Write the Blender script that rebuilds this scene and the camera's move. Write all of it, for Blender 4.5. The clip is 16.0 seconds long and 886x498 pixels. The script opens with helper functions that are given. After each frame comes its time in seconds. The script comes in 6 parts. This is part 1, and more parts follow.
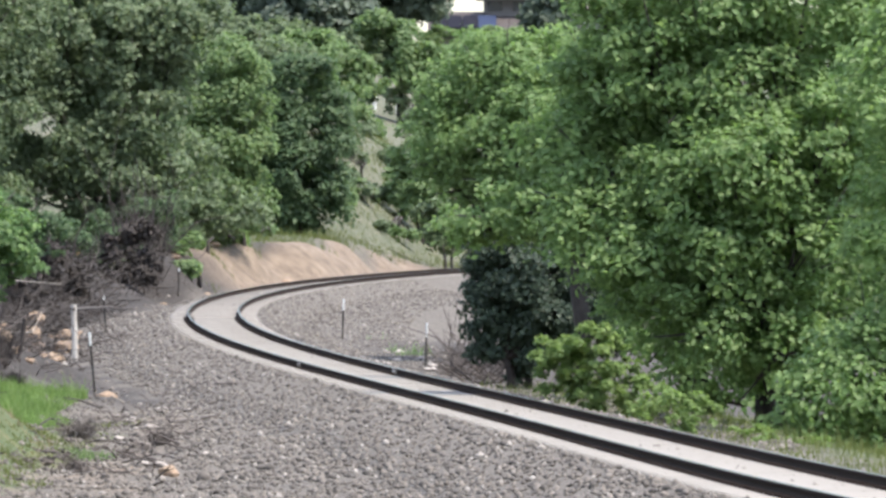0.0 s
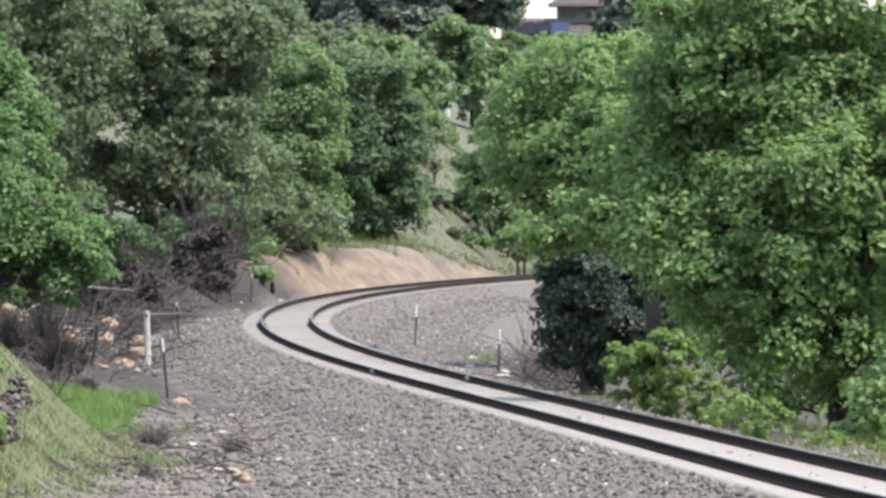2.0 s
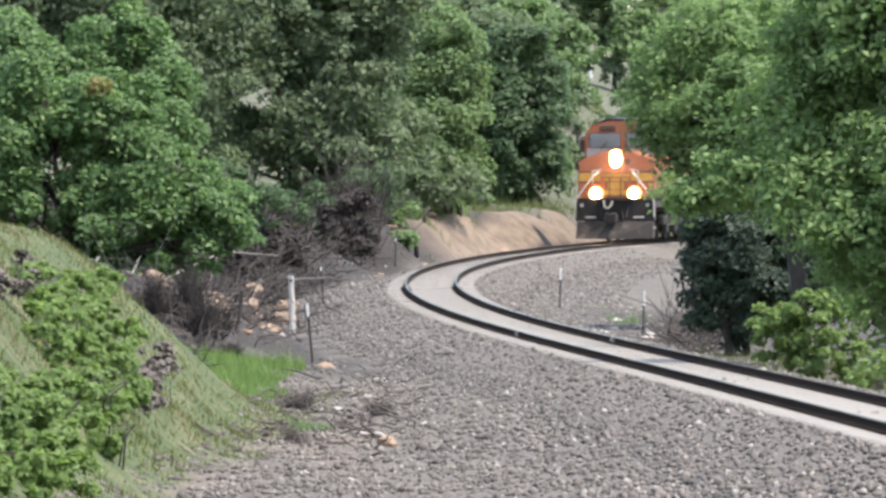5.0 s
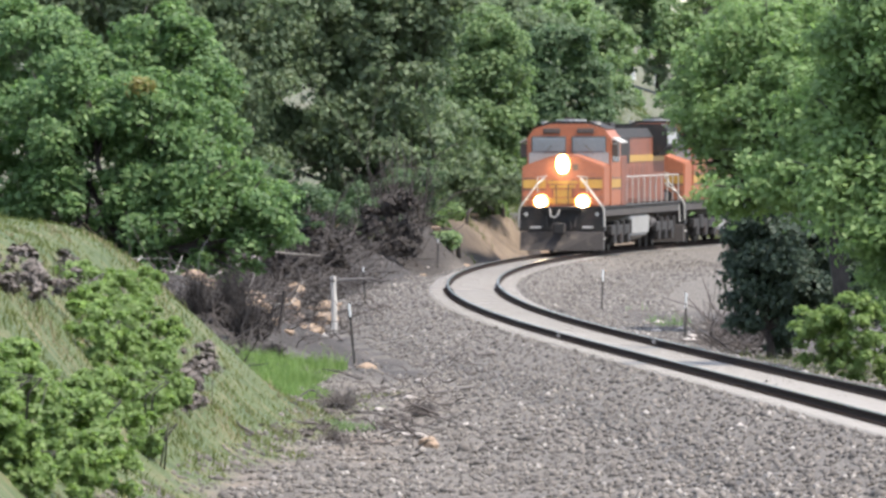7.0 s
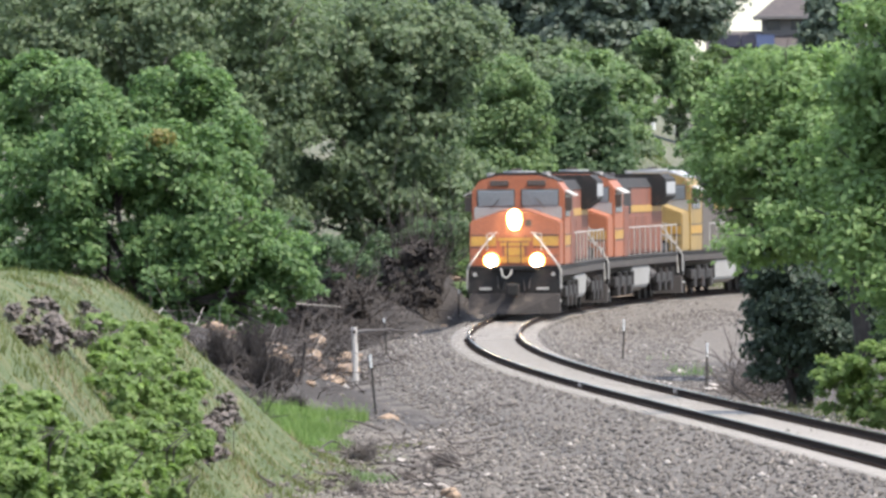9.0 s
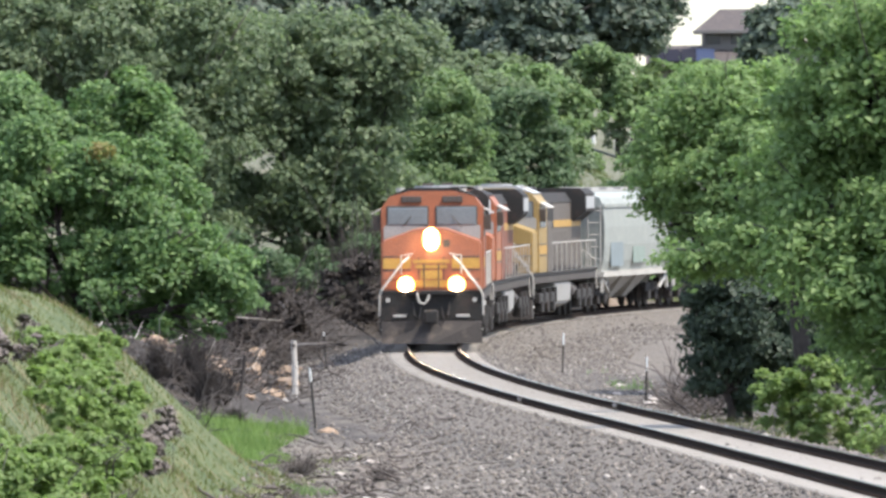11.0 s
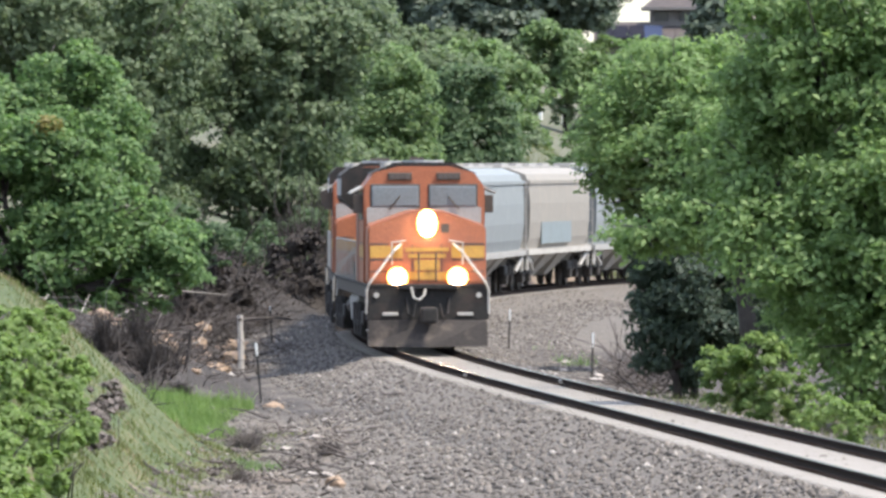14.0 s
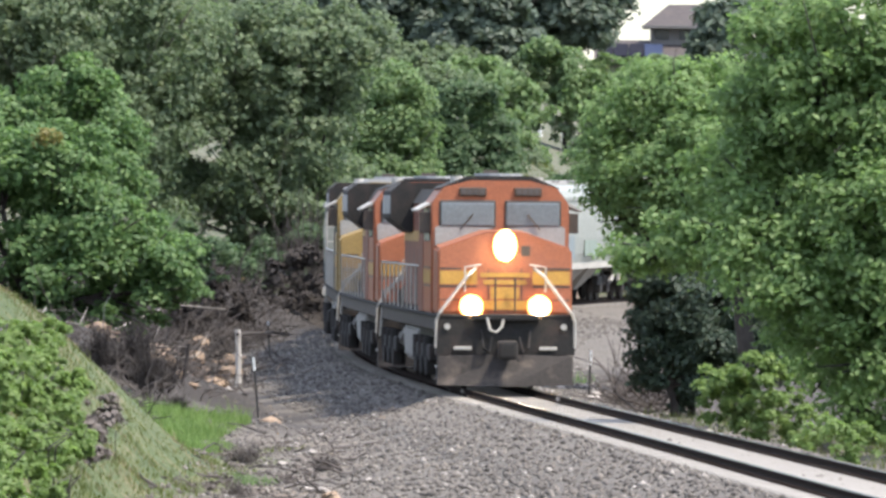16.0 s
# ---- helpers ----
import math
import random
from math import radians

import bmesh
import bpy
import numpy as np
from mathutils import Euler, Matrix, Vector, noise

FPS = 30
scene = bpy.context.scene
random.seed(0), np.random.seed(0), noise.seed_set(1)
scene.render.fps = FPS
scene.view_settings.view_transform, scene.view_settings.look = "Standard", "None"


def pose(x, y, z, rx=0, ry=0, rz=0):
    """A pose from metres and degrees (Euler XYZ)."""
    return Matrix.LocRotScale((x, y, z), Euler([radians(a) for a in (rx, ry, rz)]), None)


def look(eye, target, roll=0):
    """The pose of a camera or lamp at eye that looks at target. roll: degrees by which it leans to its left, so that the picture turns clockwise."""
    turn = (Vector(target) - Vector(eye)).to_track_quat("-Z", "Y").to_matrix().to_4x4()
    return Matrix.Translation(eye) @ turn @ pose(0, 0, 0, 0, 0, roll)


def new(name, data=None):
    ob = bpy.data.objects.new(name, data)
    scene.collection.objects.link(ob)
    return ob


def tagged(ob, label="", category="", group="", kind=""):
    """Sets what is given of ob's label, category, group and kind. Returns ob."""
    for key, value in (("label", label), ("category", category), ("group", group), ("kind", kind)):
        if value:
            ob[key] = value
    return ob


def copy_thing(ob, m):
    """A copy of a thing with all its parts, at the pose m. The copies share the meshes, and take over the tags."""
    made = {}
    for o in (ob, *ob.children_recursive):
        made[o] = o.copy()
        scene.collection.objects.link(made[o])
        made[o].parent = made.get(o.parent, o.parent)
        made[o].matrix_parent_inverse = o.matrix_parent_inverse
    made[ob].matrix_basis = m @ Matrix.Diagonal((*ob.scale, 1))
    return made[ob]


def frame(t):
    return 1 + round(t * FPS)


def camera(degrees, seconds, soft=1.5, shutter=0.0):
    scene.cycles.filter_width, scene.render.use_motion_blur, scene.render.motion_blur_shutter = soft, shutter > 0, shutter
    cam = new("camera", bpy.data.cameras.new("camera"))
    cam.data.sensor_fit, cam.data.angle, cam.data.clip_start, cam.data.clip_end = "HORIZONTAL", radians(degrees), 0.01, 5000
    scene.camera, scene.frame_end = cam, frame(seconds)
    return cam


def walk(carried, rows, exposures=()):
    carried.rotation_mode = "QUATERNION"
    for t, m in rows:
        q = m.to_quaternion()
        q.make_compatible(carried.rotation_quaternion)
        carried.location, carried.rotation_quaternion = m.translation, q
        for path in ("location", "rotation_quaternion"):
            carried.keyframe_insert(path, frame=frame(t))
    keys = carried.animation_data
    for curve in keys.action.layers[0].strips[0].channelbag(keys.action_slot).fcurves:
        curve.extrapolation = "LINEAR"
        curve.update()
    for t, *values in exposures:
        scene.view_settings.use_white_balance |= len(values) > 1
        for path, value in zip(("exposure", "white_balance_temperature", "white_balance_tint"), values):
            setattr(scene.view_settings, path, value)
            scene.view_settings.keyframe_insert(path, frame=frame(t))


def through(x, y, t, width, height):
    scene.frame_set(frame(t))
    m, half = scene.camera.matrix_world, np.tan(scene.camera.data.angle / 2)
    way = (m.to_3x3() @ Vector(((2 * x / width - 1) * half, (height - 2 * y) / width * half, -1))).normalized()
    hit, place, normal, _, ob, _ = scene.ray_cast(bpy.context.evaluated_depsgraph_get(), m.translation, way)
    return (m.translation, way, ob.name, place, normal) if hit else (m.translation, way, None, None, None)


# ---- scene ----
# the camera stands on a bank beside the line with a very long lens and swings slightly
EYE_Z = 5.65
VIEW = [
    (0.0, -0.000, -0.863, 0.00),
    (0.5, 0.103, -0.953, 0.17),
    (1.0, 0.113, -1.024, -0.08),
    (1.5, 0.190, -0.819, -0.15),
    (2.0, 0.462, -0.822, 0.03),
    (2.5, 0.675, -0.895, 0.05),
    (3.0, 0.961, -0.757, 0.12),
    (3.5, 1.184, -0.872, 0.04),
    (4.0, 1.242, -0.967, -0.21),
    (4.2, 1.284, -1.049, -0.40),
    (6.3, 1.540, -1.059, -0.35),
    (6.5, 1.522, -1.076, -0.25),
    (7.0, 1.643, -1.045, -0.20),
    (7.5, 1.685, -0.877, -0.07),
    (8.0, 1.718, -0.746, 0.00),
    (8.5, 1.850, -0.695, -0.14),
    (8.7, 1.849, -0.729, -0.41),
    (11.0, 1.390, -0.639, -0.40),
    (11.5, 1.164, -0.651, -0.25),
    (12.0, 0.904, -0.616, -0.20),
    (12.5, 0.955, -0.763, -0.33),
    (13.0, 1.263, -0.936, -0.66),
    (13.5, 1.175, -0.951, -0.37),
    (14.0, 1.053, -0.797, -0.07),
    (14.5, 1.056, -0.698, 0.17),
    (15.0, 1.051, -0.812, 0.30),
    (15.5, 1.065, -0.795, 0.44),
    (16.0, 1.044, -0.693, 0.46),
]

cam = camera(5.61, 16.0, soft=3.0)
walk(cam, [(t, pose(0, 0, EYE_Z, 0, 0, yaw) @ pose(0, 0, 0, 90 + pitch) @ pose(0, 0, 0, 0, 0, roll)) for t, yaw, pitch, roll in VIEW])

# ---- light ----
SUN_DIR = Vector((0.46, -0.2, 0.86)).normalized()
world = bpy.data.worlds.new("world")
scene.world = world
world.use_nodes = True
wn = world.node_tree.nodes
sky = wn.new("ShaderNodeTexSky")
sky.sky_type = 'NISHITA'
sky.sun_disc = False
sky.sun_elevation = math.asin(SUN_DIR.z)
sky.sun_rotation = math.atan2(SUN_DIR.x, SUN_DIR.y)
sky.dust_density = 0.0
sky.ozone_density = 2.5
wn["Background"].inputs["Strength"].default_value = 0.15
haze = wn.new("ShaderNodeHueSaturation")
haze.inputs["Saturation"].default_value = 0.58
world.node_tree.links.new(sky.outputs[0], haze.inputs["Color"])
# thin cloud: brighter overhead than towards the horizon
coord, split, rise, veil = (wn.new("ShaderNode" + k) for k in ("TexCoord", "SeparateXYZ", "MapRange", "Mix"))
rise.inputs["From Min"].default_value, rise.inputs["From Max"].default_value = 0.0, 0.6
rise.inputs["To Min"].default_value, rise.inputs["To Max"].default_value = 0.28, 1.15
veil.data_type, veil.blend_type = "RGBA", "MULTIPLY"
veil.inputs[0].default_value = 1.0
wl = world.node_tree.links
wl.new(coord.outputs["Generated"], split.inputs[0])
wl.new(split.outputs["Z"], rise.inputs["Value"])
wl.new(haze.outputs[0], veil.inputs[6])
wl.new(rise.outputs["Result"], veil.inputs[7])
wl.new(veil.outputs[2], wn["Background"].inputs["Color"])
sun = new("sun", bpy.data.lights.new("sun", 'SUN'))
sun.data.energy = 2.3
sun.data.angle = radians(7)
sun.data.color = (1.0, 0.93, 0.81)
sun.matrix_world = look(tuple(SUN_DIR * 400), (0, 0, 0))
scene.view_settings.exposure = 1.92

# ---- the line of the track ----
CX = (-4.6476, -9.8946, 5.9596, 9.3870, 0.8169, -1.8218, -0.0578)
CD = (5.7754, 0.7593, -0.6361, 0.3406, 0.0298)


def poly(c, u):
    return sum(k * u ** i for i, k in enumerate(c))


def track_xz(d):
    """Plan offset and rail-top height of the track's centre at the distance d; straight on past the curve."""
    e = np.clip(d, 96.0, 385.0)
    u = (e - 230) / 130
    x, z = poly(CX, u), EYE_Z - poly(CD, u)
    sx = (poly(CX, u + 0.004) - poly(CX, u - 0.004)) / 0.008 / 130
    sz = -(poly(CD, u + 0.004) - poly(CD, u - 0.004)) / 0.008 / 130
    return x + sx * (d - e), z + sz * (d - e) * np.where(d < e, 1.0, 0.3)


TD = np.arange(20.0, 760.0, 0.5)
TX, TZ = track_xz(TD)
TS = np.concatenate([[0], np.cumsum(np.hypot(np.diff(TX), np.diff(TD)))])


def along(s):
    """The point of the track at the arc length s, and its unit direction away from the camera."""
    p = np.array([np.interp(s, TS, TX), np.interp(s, TS, TD), np.interp(s, TS, TZ)])
    q = np.array([np.interp(s + 0.5, TS, TX), np.interp(s + 0.5, TS, TD), np.interp(s + 0.5, TS, TZ)])
    w = q - p
    return p, w / np.linalg.norm(w)


def smooth(a):
    a = np.clip(a, 0, 1)
    return a * a * (3 - 2 * a)


def wave(x, y, k, seed):
    r = np.random.RandomState(seed)
    out = 0
    for i in range(6):
        a, p = r.uniform(0, 6.28), r.uniform(0, 6.28)
        m = k * r.uniform(0.6, 1.7)
        out = out + np.sin((np.cos(a) * x + np.sin(a) * y) * m + p)
    return out / 3.5


def track_offset(x, y):
    """Signed distance from the track's centre (outside of the curve is negative) and the rail height there."""
    x, y = np.asarray(x, float).ravel(), np.asarray(y, float).ravel()
    px, py, pz = TX[::4], TD[::4], TZ[::4]
    off, zr = np.empty(len(x)), np.empty(len(x))
    for a in range(0, len(x), 20000):
        b = slice(a, a + 20000)
        k = np.argmin((x[b, None] - px) ** 2 + (y[b, None] - py) ** 2, axis=1)
        k0, k1 = np.clip(k - 1, 0, None), np.clip(k + 1, None, len(px) - 1)
        wx, wy = px[k1] - px[k0], py[k1] - py[k0]
        n = np.hypot(wx, wy)
        wx, wy = wx / n, wy / n
        vx, vy = x[b] - px[k], y[b] - py[k]
        c = vx * wy - vy * wx
        d = np.hypot(vx, vy)
        t = np.abs(vx * wx + vy * wy)
        off[b] = np.where(t < 3, c, np.sign(c) * d)
        zr[b] = pz[k]
    return off, zr


def ground_z(x, y):
    x, y = np.asarray(x, float).ravel(), np.asarray(y, float).ravel()
    off, zr = track_offset(x, y)
    a, d = np.clip(-off, 0, None), np.clip(off, 0, None)
    z = zr - 0.62
    # gravel flat and grassy hill outside the curve, close to the camera
    w = 1 - smooth((y - 153) / 29)
    hill = 3.62 * smooth((-6.4 - x) / 4.45) * w + 0.12 * np.clip(-12 - x, 0, 6) * w
    z = z - 0.35 * smooth((a - 2.4) / 4) + hill * (y > 40)
    # brushy bank, then the sandy cut, then the long slope up to the houses
    k = smooth((y - 185) / 25)
    ab = a + 0.7 * wave(x, y, 0.8, 9)
    bank = 2.0 * smooth((ab - 4.6) / 5.0) * (1 - smooth((y - 300) / 30)) + (2.1 - 1.5 * smooth((x + 5.5) / 6.0)) * smooth((ab - 3.0) / 2.8) * smooth((y - 300) / 30)
    z = z + k * (bank + 0.06 * np.clip(a - 6, 0, 12) + 0.056 * np.clip(y - 385, 0, 180) * smooth((a - 5) / 10))
    z = z + smooth((a - 3) / 5) * (0.12 * wave(x, y, 0.9, 3) + 0.3 * smooth((a - 10) / 20) * wave(x, y, 0.22, 4))
    # a spur that falls away towards the line's far end
    z = z + 0.36 * np.clip(0.3 - x, 0, 6.5) * smooth((y - 376) / 24) * (1 - smooth((y - 420) / 60)) * smooth((a - 4) / 5)
    # inside the curve
    z = z - 0.7 * smooth((d - 4) / 6) * (1 - 0.6 * smooth((y - 200) / 40)) + 0.03 * np.clip(d - 90, 0, 600)
    z = z + smooth((d - 3) / 5) * 0.1 * wave(x, y, 0.7, 6)
    return z + 0.025 * wave(x, y, 2.3, 5)


# ---- materials ----
def material(name, rough=0.7, metal=0.0):
    m = bpy.data.materials.new(name)
    m.use_nodes = True
    n, l = m.node_tree.nodes, m.node_tree.links
    b = n["Principled BSDF"]
    b.inputs["Roughness"].default_value = rough
    b.inputs["Metallic"].default_value = metal
    return m, n, l, b


def tex(n, l, scale, detail=4, coord="Object", rough=0.6):
    c = n.new("ShaderNodeTexCoord")
    t = n.new("ShaderNodeTexNoise")
    t.inputs["Scale"].default_value = scale
    t.inputs["Detail"].default_value = detail
    t.inputs["Roughness"].default_value = rough
    l.new(c.outputs[coord], t.inputs["Vector"])
    return t.outputs["Fac"]


def ramp(n, l, fac, stops):
    r = n.new("ShaderNodeValToRGB")
    e = r.color_ramp.elements
    while len(e) < len(stops):
        e.new(0.5)
    for el, (p, c) in zip(e, stops):
        el.position, el.color = p, (*c, 1)
    l.new(fac, r.inputs["Fac"])
    return r.outputs["Color"]


def mix(n, l, fac, a, b, mode="MIX"):
    x = n.new("ShaderNodeMix")
    x.data_type, x.blend_type = "RGBA", mode
    for k, v in ((0, fac), (6, a), (7, b)):
        if isinstance(v, (int, float)):
            x.inputs[k].default_value = v
        elif isinstance(v, tuple):
            x.inputs[k].default_value = (*v, 1)
        else:
            l.new(v, x.inputs[k])
    return x.outputs[2]


def bump(n, l, b, height, strength=0.4, distance=0.05):
    k = n.new("ShaderNodeBump")
    k.inputs["Strength"].default_value = strength
    k.inputs["Distance"].default_value = distance
    l.new(height, k.inputs["Height"])
    l.new(k.outputs["Normal"], b.inputs["Normal"])


def worn(name, base, rough=0.6, metal=0.0, spread=0.18, scale=1.2, dirt=(0.10, 0.08, 0.065), dirty=0.35, grain=14.0):
    """A painted or bare surface with broad stains, fine grain and dirt."""
    m, n, l, b = material(name, rough, metal)
    big, fine = tex(n, l, scale, 6), tex(n, l, grain, 5)
    lo, hi = tuple(c * (1 - spread) for c in base), tuple(min(1, c * (1 + spread)) for c in base)
    c = ramp(n, l, fine, [(0.3, lo), (0.7, hi)])
    f = ramp(n, l, big, [(0.5, (0, 0, 0)), (0.72, (dirty, dirty, dirty))])
    l.new(mix(n, l, f, c, dirt), b.inputs["Base Color"])
    bump(n, l, b, fine, 0.15, 0.01)
    return m


def leafy(name, base, tip, sheen=0.5, through=0.5):
    """Leaves: each one a shade of its own, thin enough to let light through."""
    m, n, l, b = material(name, sheen)
    g = n.new("ShaderNodeNewGeometry")
    big = tex(n, l, 0.7, 3)
    c = ramp(n, l, g.outputs["Random Per Island"], [(0.0, tuple(k * 0.7 for k in base)), (0.55, base), (1.0, tip)])
    c = mix(n, l, ramp(n, l, big, [(0.45, (0, 0, 0)), (0.75, (0.6, 0.6, 0.6))]), c, tuple(k * 0.8 for k in base), "MIX")
    l.new(c, b.inputs["Base Color"])
    b.inputs["Specular IOR Level"].default_value = 0.3
    t = n.new("ShaderNodeBsdfTranslucent")
    l.new(mix(n, l, 1.0, c, (0.92, 1.0, 0.75), "MULTIPLY"), t.inputs["Color"])
    x = n.new("ShaderNodeMixShader")
    x.inputs[0].default_value = through
    l.new(b.outputs[0], x.inputs[1])
    l.new(t.outputs[0], x.inputs[2])
    l.new(x.outputs[0], n["Material Output"].inputs["Surface"])
    return m


def ground_material():
    m, n, l, b = material("ground", 0.95)

    def mask(name):
        a = n.new("ShaderNodeAttribute")
        a.attribute_name = name
        return a.outputs["Fac"]

    fine, mid, big = tex(n, l, 9.0, 6), tex(n, l, 1.6, 5), tex(n, l, 0.25, 4)
    stone = ramp(n, l, fine, [(0.25, (0.036, 0.030, 0.025)), (0.5, (0.094, 0.079, 0.067)), (0.75, (0.168, 0.144, 0.124))])
    stone = mix(n, l, ramp(n, l, mid, [(0.45, (0, 0, 0)), (0.7, (0.5, 0.5, 0.5))]), stone, (0.15, 0.122, 0.098))
    sand = ramp(n, l, mid, [(0.3, (0.10, 0.072, 0.052)), (0.55, (0.165, 0.122, 0.089)), (0.8, (0.235, 0.182, 0.135))])
    # soil is darker than bare earth: the trees' shadow on the bank is in its colour
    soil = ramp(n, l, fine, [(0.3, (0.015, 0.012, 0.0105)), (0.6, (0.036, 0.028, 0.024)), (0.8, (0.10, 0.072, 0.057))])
    grass = ramp(n, l, mid, [(0.32, (0.034, 0.053, 0.017)), (0.5, (0.064, 0.083, 0.028)), (0.7, (0.135, 0.112, 0.055))])
    dry = ramp(n, l, mid, [(0.3, (0.052, 0.06, 0.034)), (0.5, (0.085, 0.088, 0.055)), (0.7, (0.14, 0.125, 0.085))])
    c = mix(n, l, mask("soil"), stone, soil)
    c = mix(n, l, mask("sand"), c, sand)
    c = mix(n, l, mask("dry"), c, dry)
    c = mix(n, l, mask("grass"), c, grass)
    l.new(c, b.inputs["Base Color"])
    bump(n, l, b, fine, 0.7, 0.08)
    return m


M_GROUND = ground_material()
def stone_material():
    m, n, l, b = material("ballast stone", 0.95)
    g = n.new("ShaderNodeNewGeometry")
    c = ramp(n, l, g.outputs["Random Per Island"], [(0.0, (0.03, 0.026, 0.023)), (0.35, (0.082, 0.069, 0.059)), (0.75, (0.153, 0.13, 0.113)), (0.93, (0.215, 0.183, 0.155)), (1.0, (0.40, 0.365, 0.33))])
    fine = tex(n, l, 30.0, 3)
    l.new(mix(n, l, 0.35, c, ramp(n, l, fine, [(0.3, (0.07, 0.061, 0.054)), (0.7, (0.175, 0.155, 0.14))])), b.inputs["Base Color"])
    return m


M_STONE = stone_material()
M_TIE = worn("concrete", (0.235, 0.208, 0.18), 0.85, spread=0.12, dirty=0.25, dirt=(0.3, 0.26, 0.22))
M_RAIL = worn("rail steel", (0.024, 0.017, 0.0145), 1.0, 0.0, spread=0.3, dirty=0.3, dirt=(0.04, 0.025, 0.019))
M_RAIL.node_tree.nodes["Principled BSDF"].inputs["Specular IOR Level"].default_value = 0.1
M_RAILTOP = worn("polished rail head", (0.42, 0.38, 0.35), 0.22, 1.0, spread=0.08, dirty=0.1)
# bark is kept very dark so that brush in the hollow looks shaded
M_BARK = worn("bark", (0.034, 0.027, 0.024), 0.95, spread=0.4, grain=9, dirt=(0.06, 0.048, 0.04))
M_TWIG = worn("grey twigs", (0.058, 0.047, 0.043), 0.95, spread=0.4, grain=6, dirt=(0.11, 0.09, 0.08))
M_SAGE = worn("grey sage twigs", (0.125, 0.105, 0.095), 0.95, spread=0.35, grain=6)
M_POST = worn("dark steel post", (0.035, 0.032, 0.03), 0.7, 0.3)
M_WHITE = worn("white paint", (0.62, 0.62, 0.60), 0.6, dirty=0.3)
M_WOOD = worn("weathered grey wood", (0.33, 0.30, 0.27), 0.9, spread=0.2)
M_PALEWOOD = worn("bleached wood", (0.42, 0.39, 0.36), 0.9, spread=0.15)
M_ROCK = worn("orange sandstone", (0.25, 0.175, 0.12), 0.9, spread=0.25)
M_PALE = worn("pale stone", (0.33, 0.29, 0.26), 0.9, spread=0.2)
L_BRIGHT = leafy("bright leaves", (0.185, 0.282, 0.106), (0.315, 0.425, 0.178), through=0.6)
L_MID = leafy("green leaves", (0.145, 0.22, 0.092), (0.25, 0.335, 0.145), through=0.55)
L_DEEP = leafy("deep green leaves", (0.112, 0.194, 0.07), (0.228, 0.335, 0.128), through=0.55)
L_OLIVE = leafy("olive leaves", (0.134, 0.18, 0.098), (0.22, 0.278, 0.15), through=0.55)
L_DARK = leafy("dark juniper needles", (0.045, 0.068, 0.045), (0.075, 0.105, 0.066), through=0.4)
# blue green pine needles, paled in colour for the haze over the distance
L_PINE = leafy("pine needles paled by painted haze", (0.095, 0.125, 0.092), (0.14, 0.175, 0.125), through=0.45)
L_BUSH = leafy("yellow green bush leaves", (0.18, 0.265, 0.085), (0.305, 0.40, 0.145), through=0.6)
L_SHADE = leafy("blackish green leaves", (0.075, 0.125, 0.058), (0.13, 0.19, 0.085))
L_GRASS = leafy("grass blades", (0.115, 0.138, 0.042), (0.20, 0.205, 0.075), 0.7)
L_STRAW = leafy("dry straw", (0.24, 0.195, 0.12), (0.36, 0.30, 0.19), 0.7)
L_AUTUMN = leafy("orange brown leaves", (0.22, 0.19, 0.06), (0.30, 0.27, 0.10))


# ---- helpers for meshes ----
def part(name, bm, mat, parent=None, label="", smooth_shade=False):
    """Links a bmesh as one mesh object under a thing or a part."""
    me = bpy.data.meshes.new(name)
    bm.to_mesh(me)
    bm.free()
    for m in (mat if isinstance(mat, (list, tuple)) else (mat,)):
        me.materials.append(m)
    if smooth_shade:
        me.shade_smooth()
    ob = new(name, me)
    ob.parent = parent
    if label:
        ob["label"] = label
    return ob


def raw(name, verts, faces, mat, parent=None, attrs=None, idx=None):
    """Links arrays of vertices and equal-sized faces as one mesh object."""
    me = bpy.data.meshes.new(name)
    verts, faces = np.asarray(verts, np.float32), np.asarray(faces, np.int32)
    k = faces.shape[1]
    me.vertices.add(len(verts))
    me.vertices.foreach_set("co", verts.ravel())
    me.loops.add(faces.size)
    me.loops.foreach_set("vertex_index", faces.ravel())
    me.polygons.add(len(faces))
    me.polygons.foreach_set("loop_start", np.arange(0, faces.size, k, dtype=np.int32))
    if idx is not None:
        me.polygons.foreach_set("material_index", np.asarray(idx, np.int32))
    for m in (mat if isinstance(mat, (list, tuple)) else (mat,)):
        me.materials.append(m)
    for key, v in (attrs or {}).items():
        me.attributes.new(key, "FLOAT", "POINT").data.foreach_set("value", np.asarray(v, np.float32))
    me.update(calc_edges=True)
    me.validate()
    ob = new(name, me)
    ob.parent = parent
    return ob


def box(bm, x0, x1, y0, y1, z0, z1, bevel=0.0, m=None):
    """A box between the given limits, its edges rounded by bevel."""
    r = bmesh.ops.create_cube(bm, size=1)["verts"]
    for v in r:
        v.co = Vector(((x0 + x1) / 2 + v.co.x * (x1 - x0), (y0 + y1) / 2 + v.co.y * (y1 - y0), (z0 + z1) / 2 + v.co.z * (z1 - z0)))
    if m is not None:
        bmesh.ops.transform(bm, matrix=m, verts=r)
    if bevel:
        e = list({e for v in r for e in v.link_edges})
        bmesh.ops.bevel(bm, geom=e, offset=bevel, segments=2, affect="EDGES", profile=0.6)
    return bm


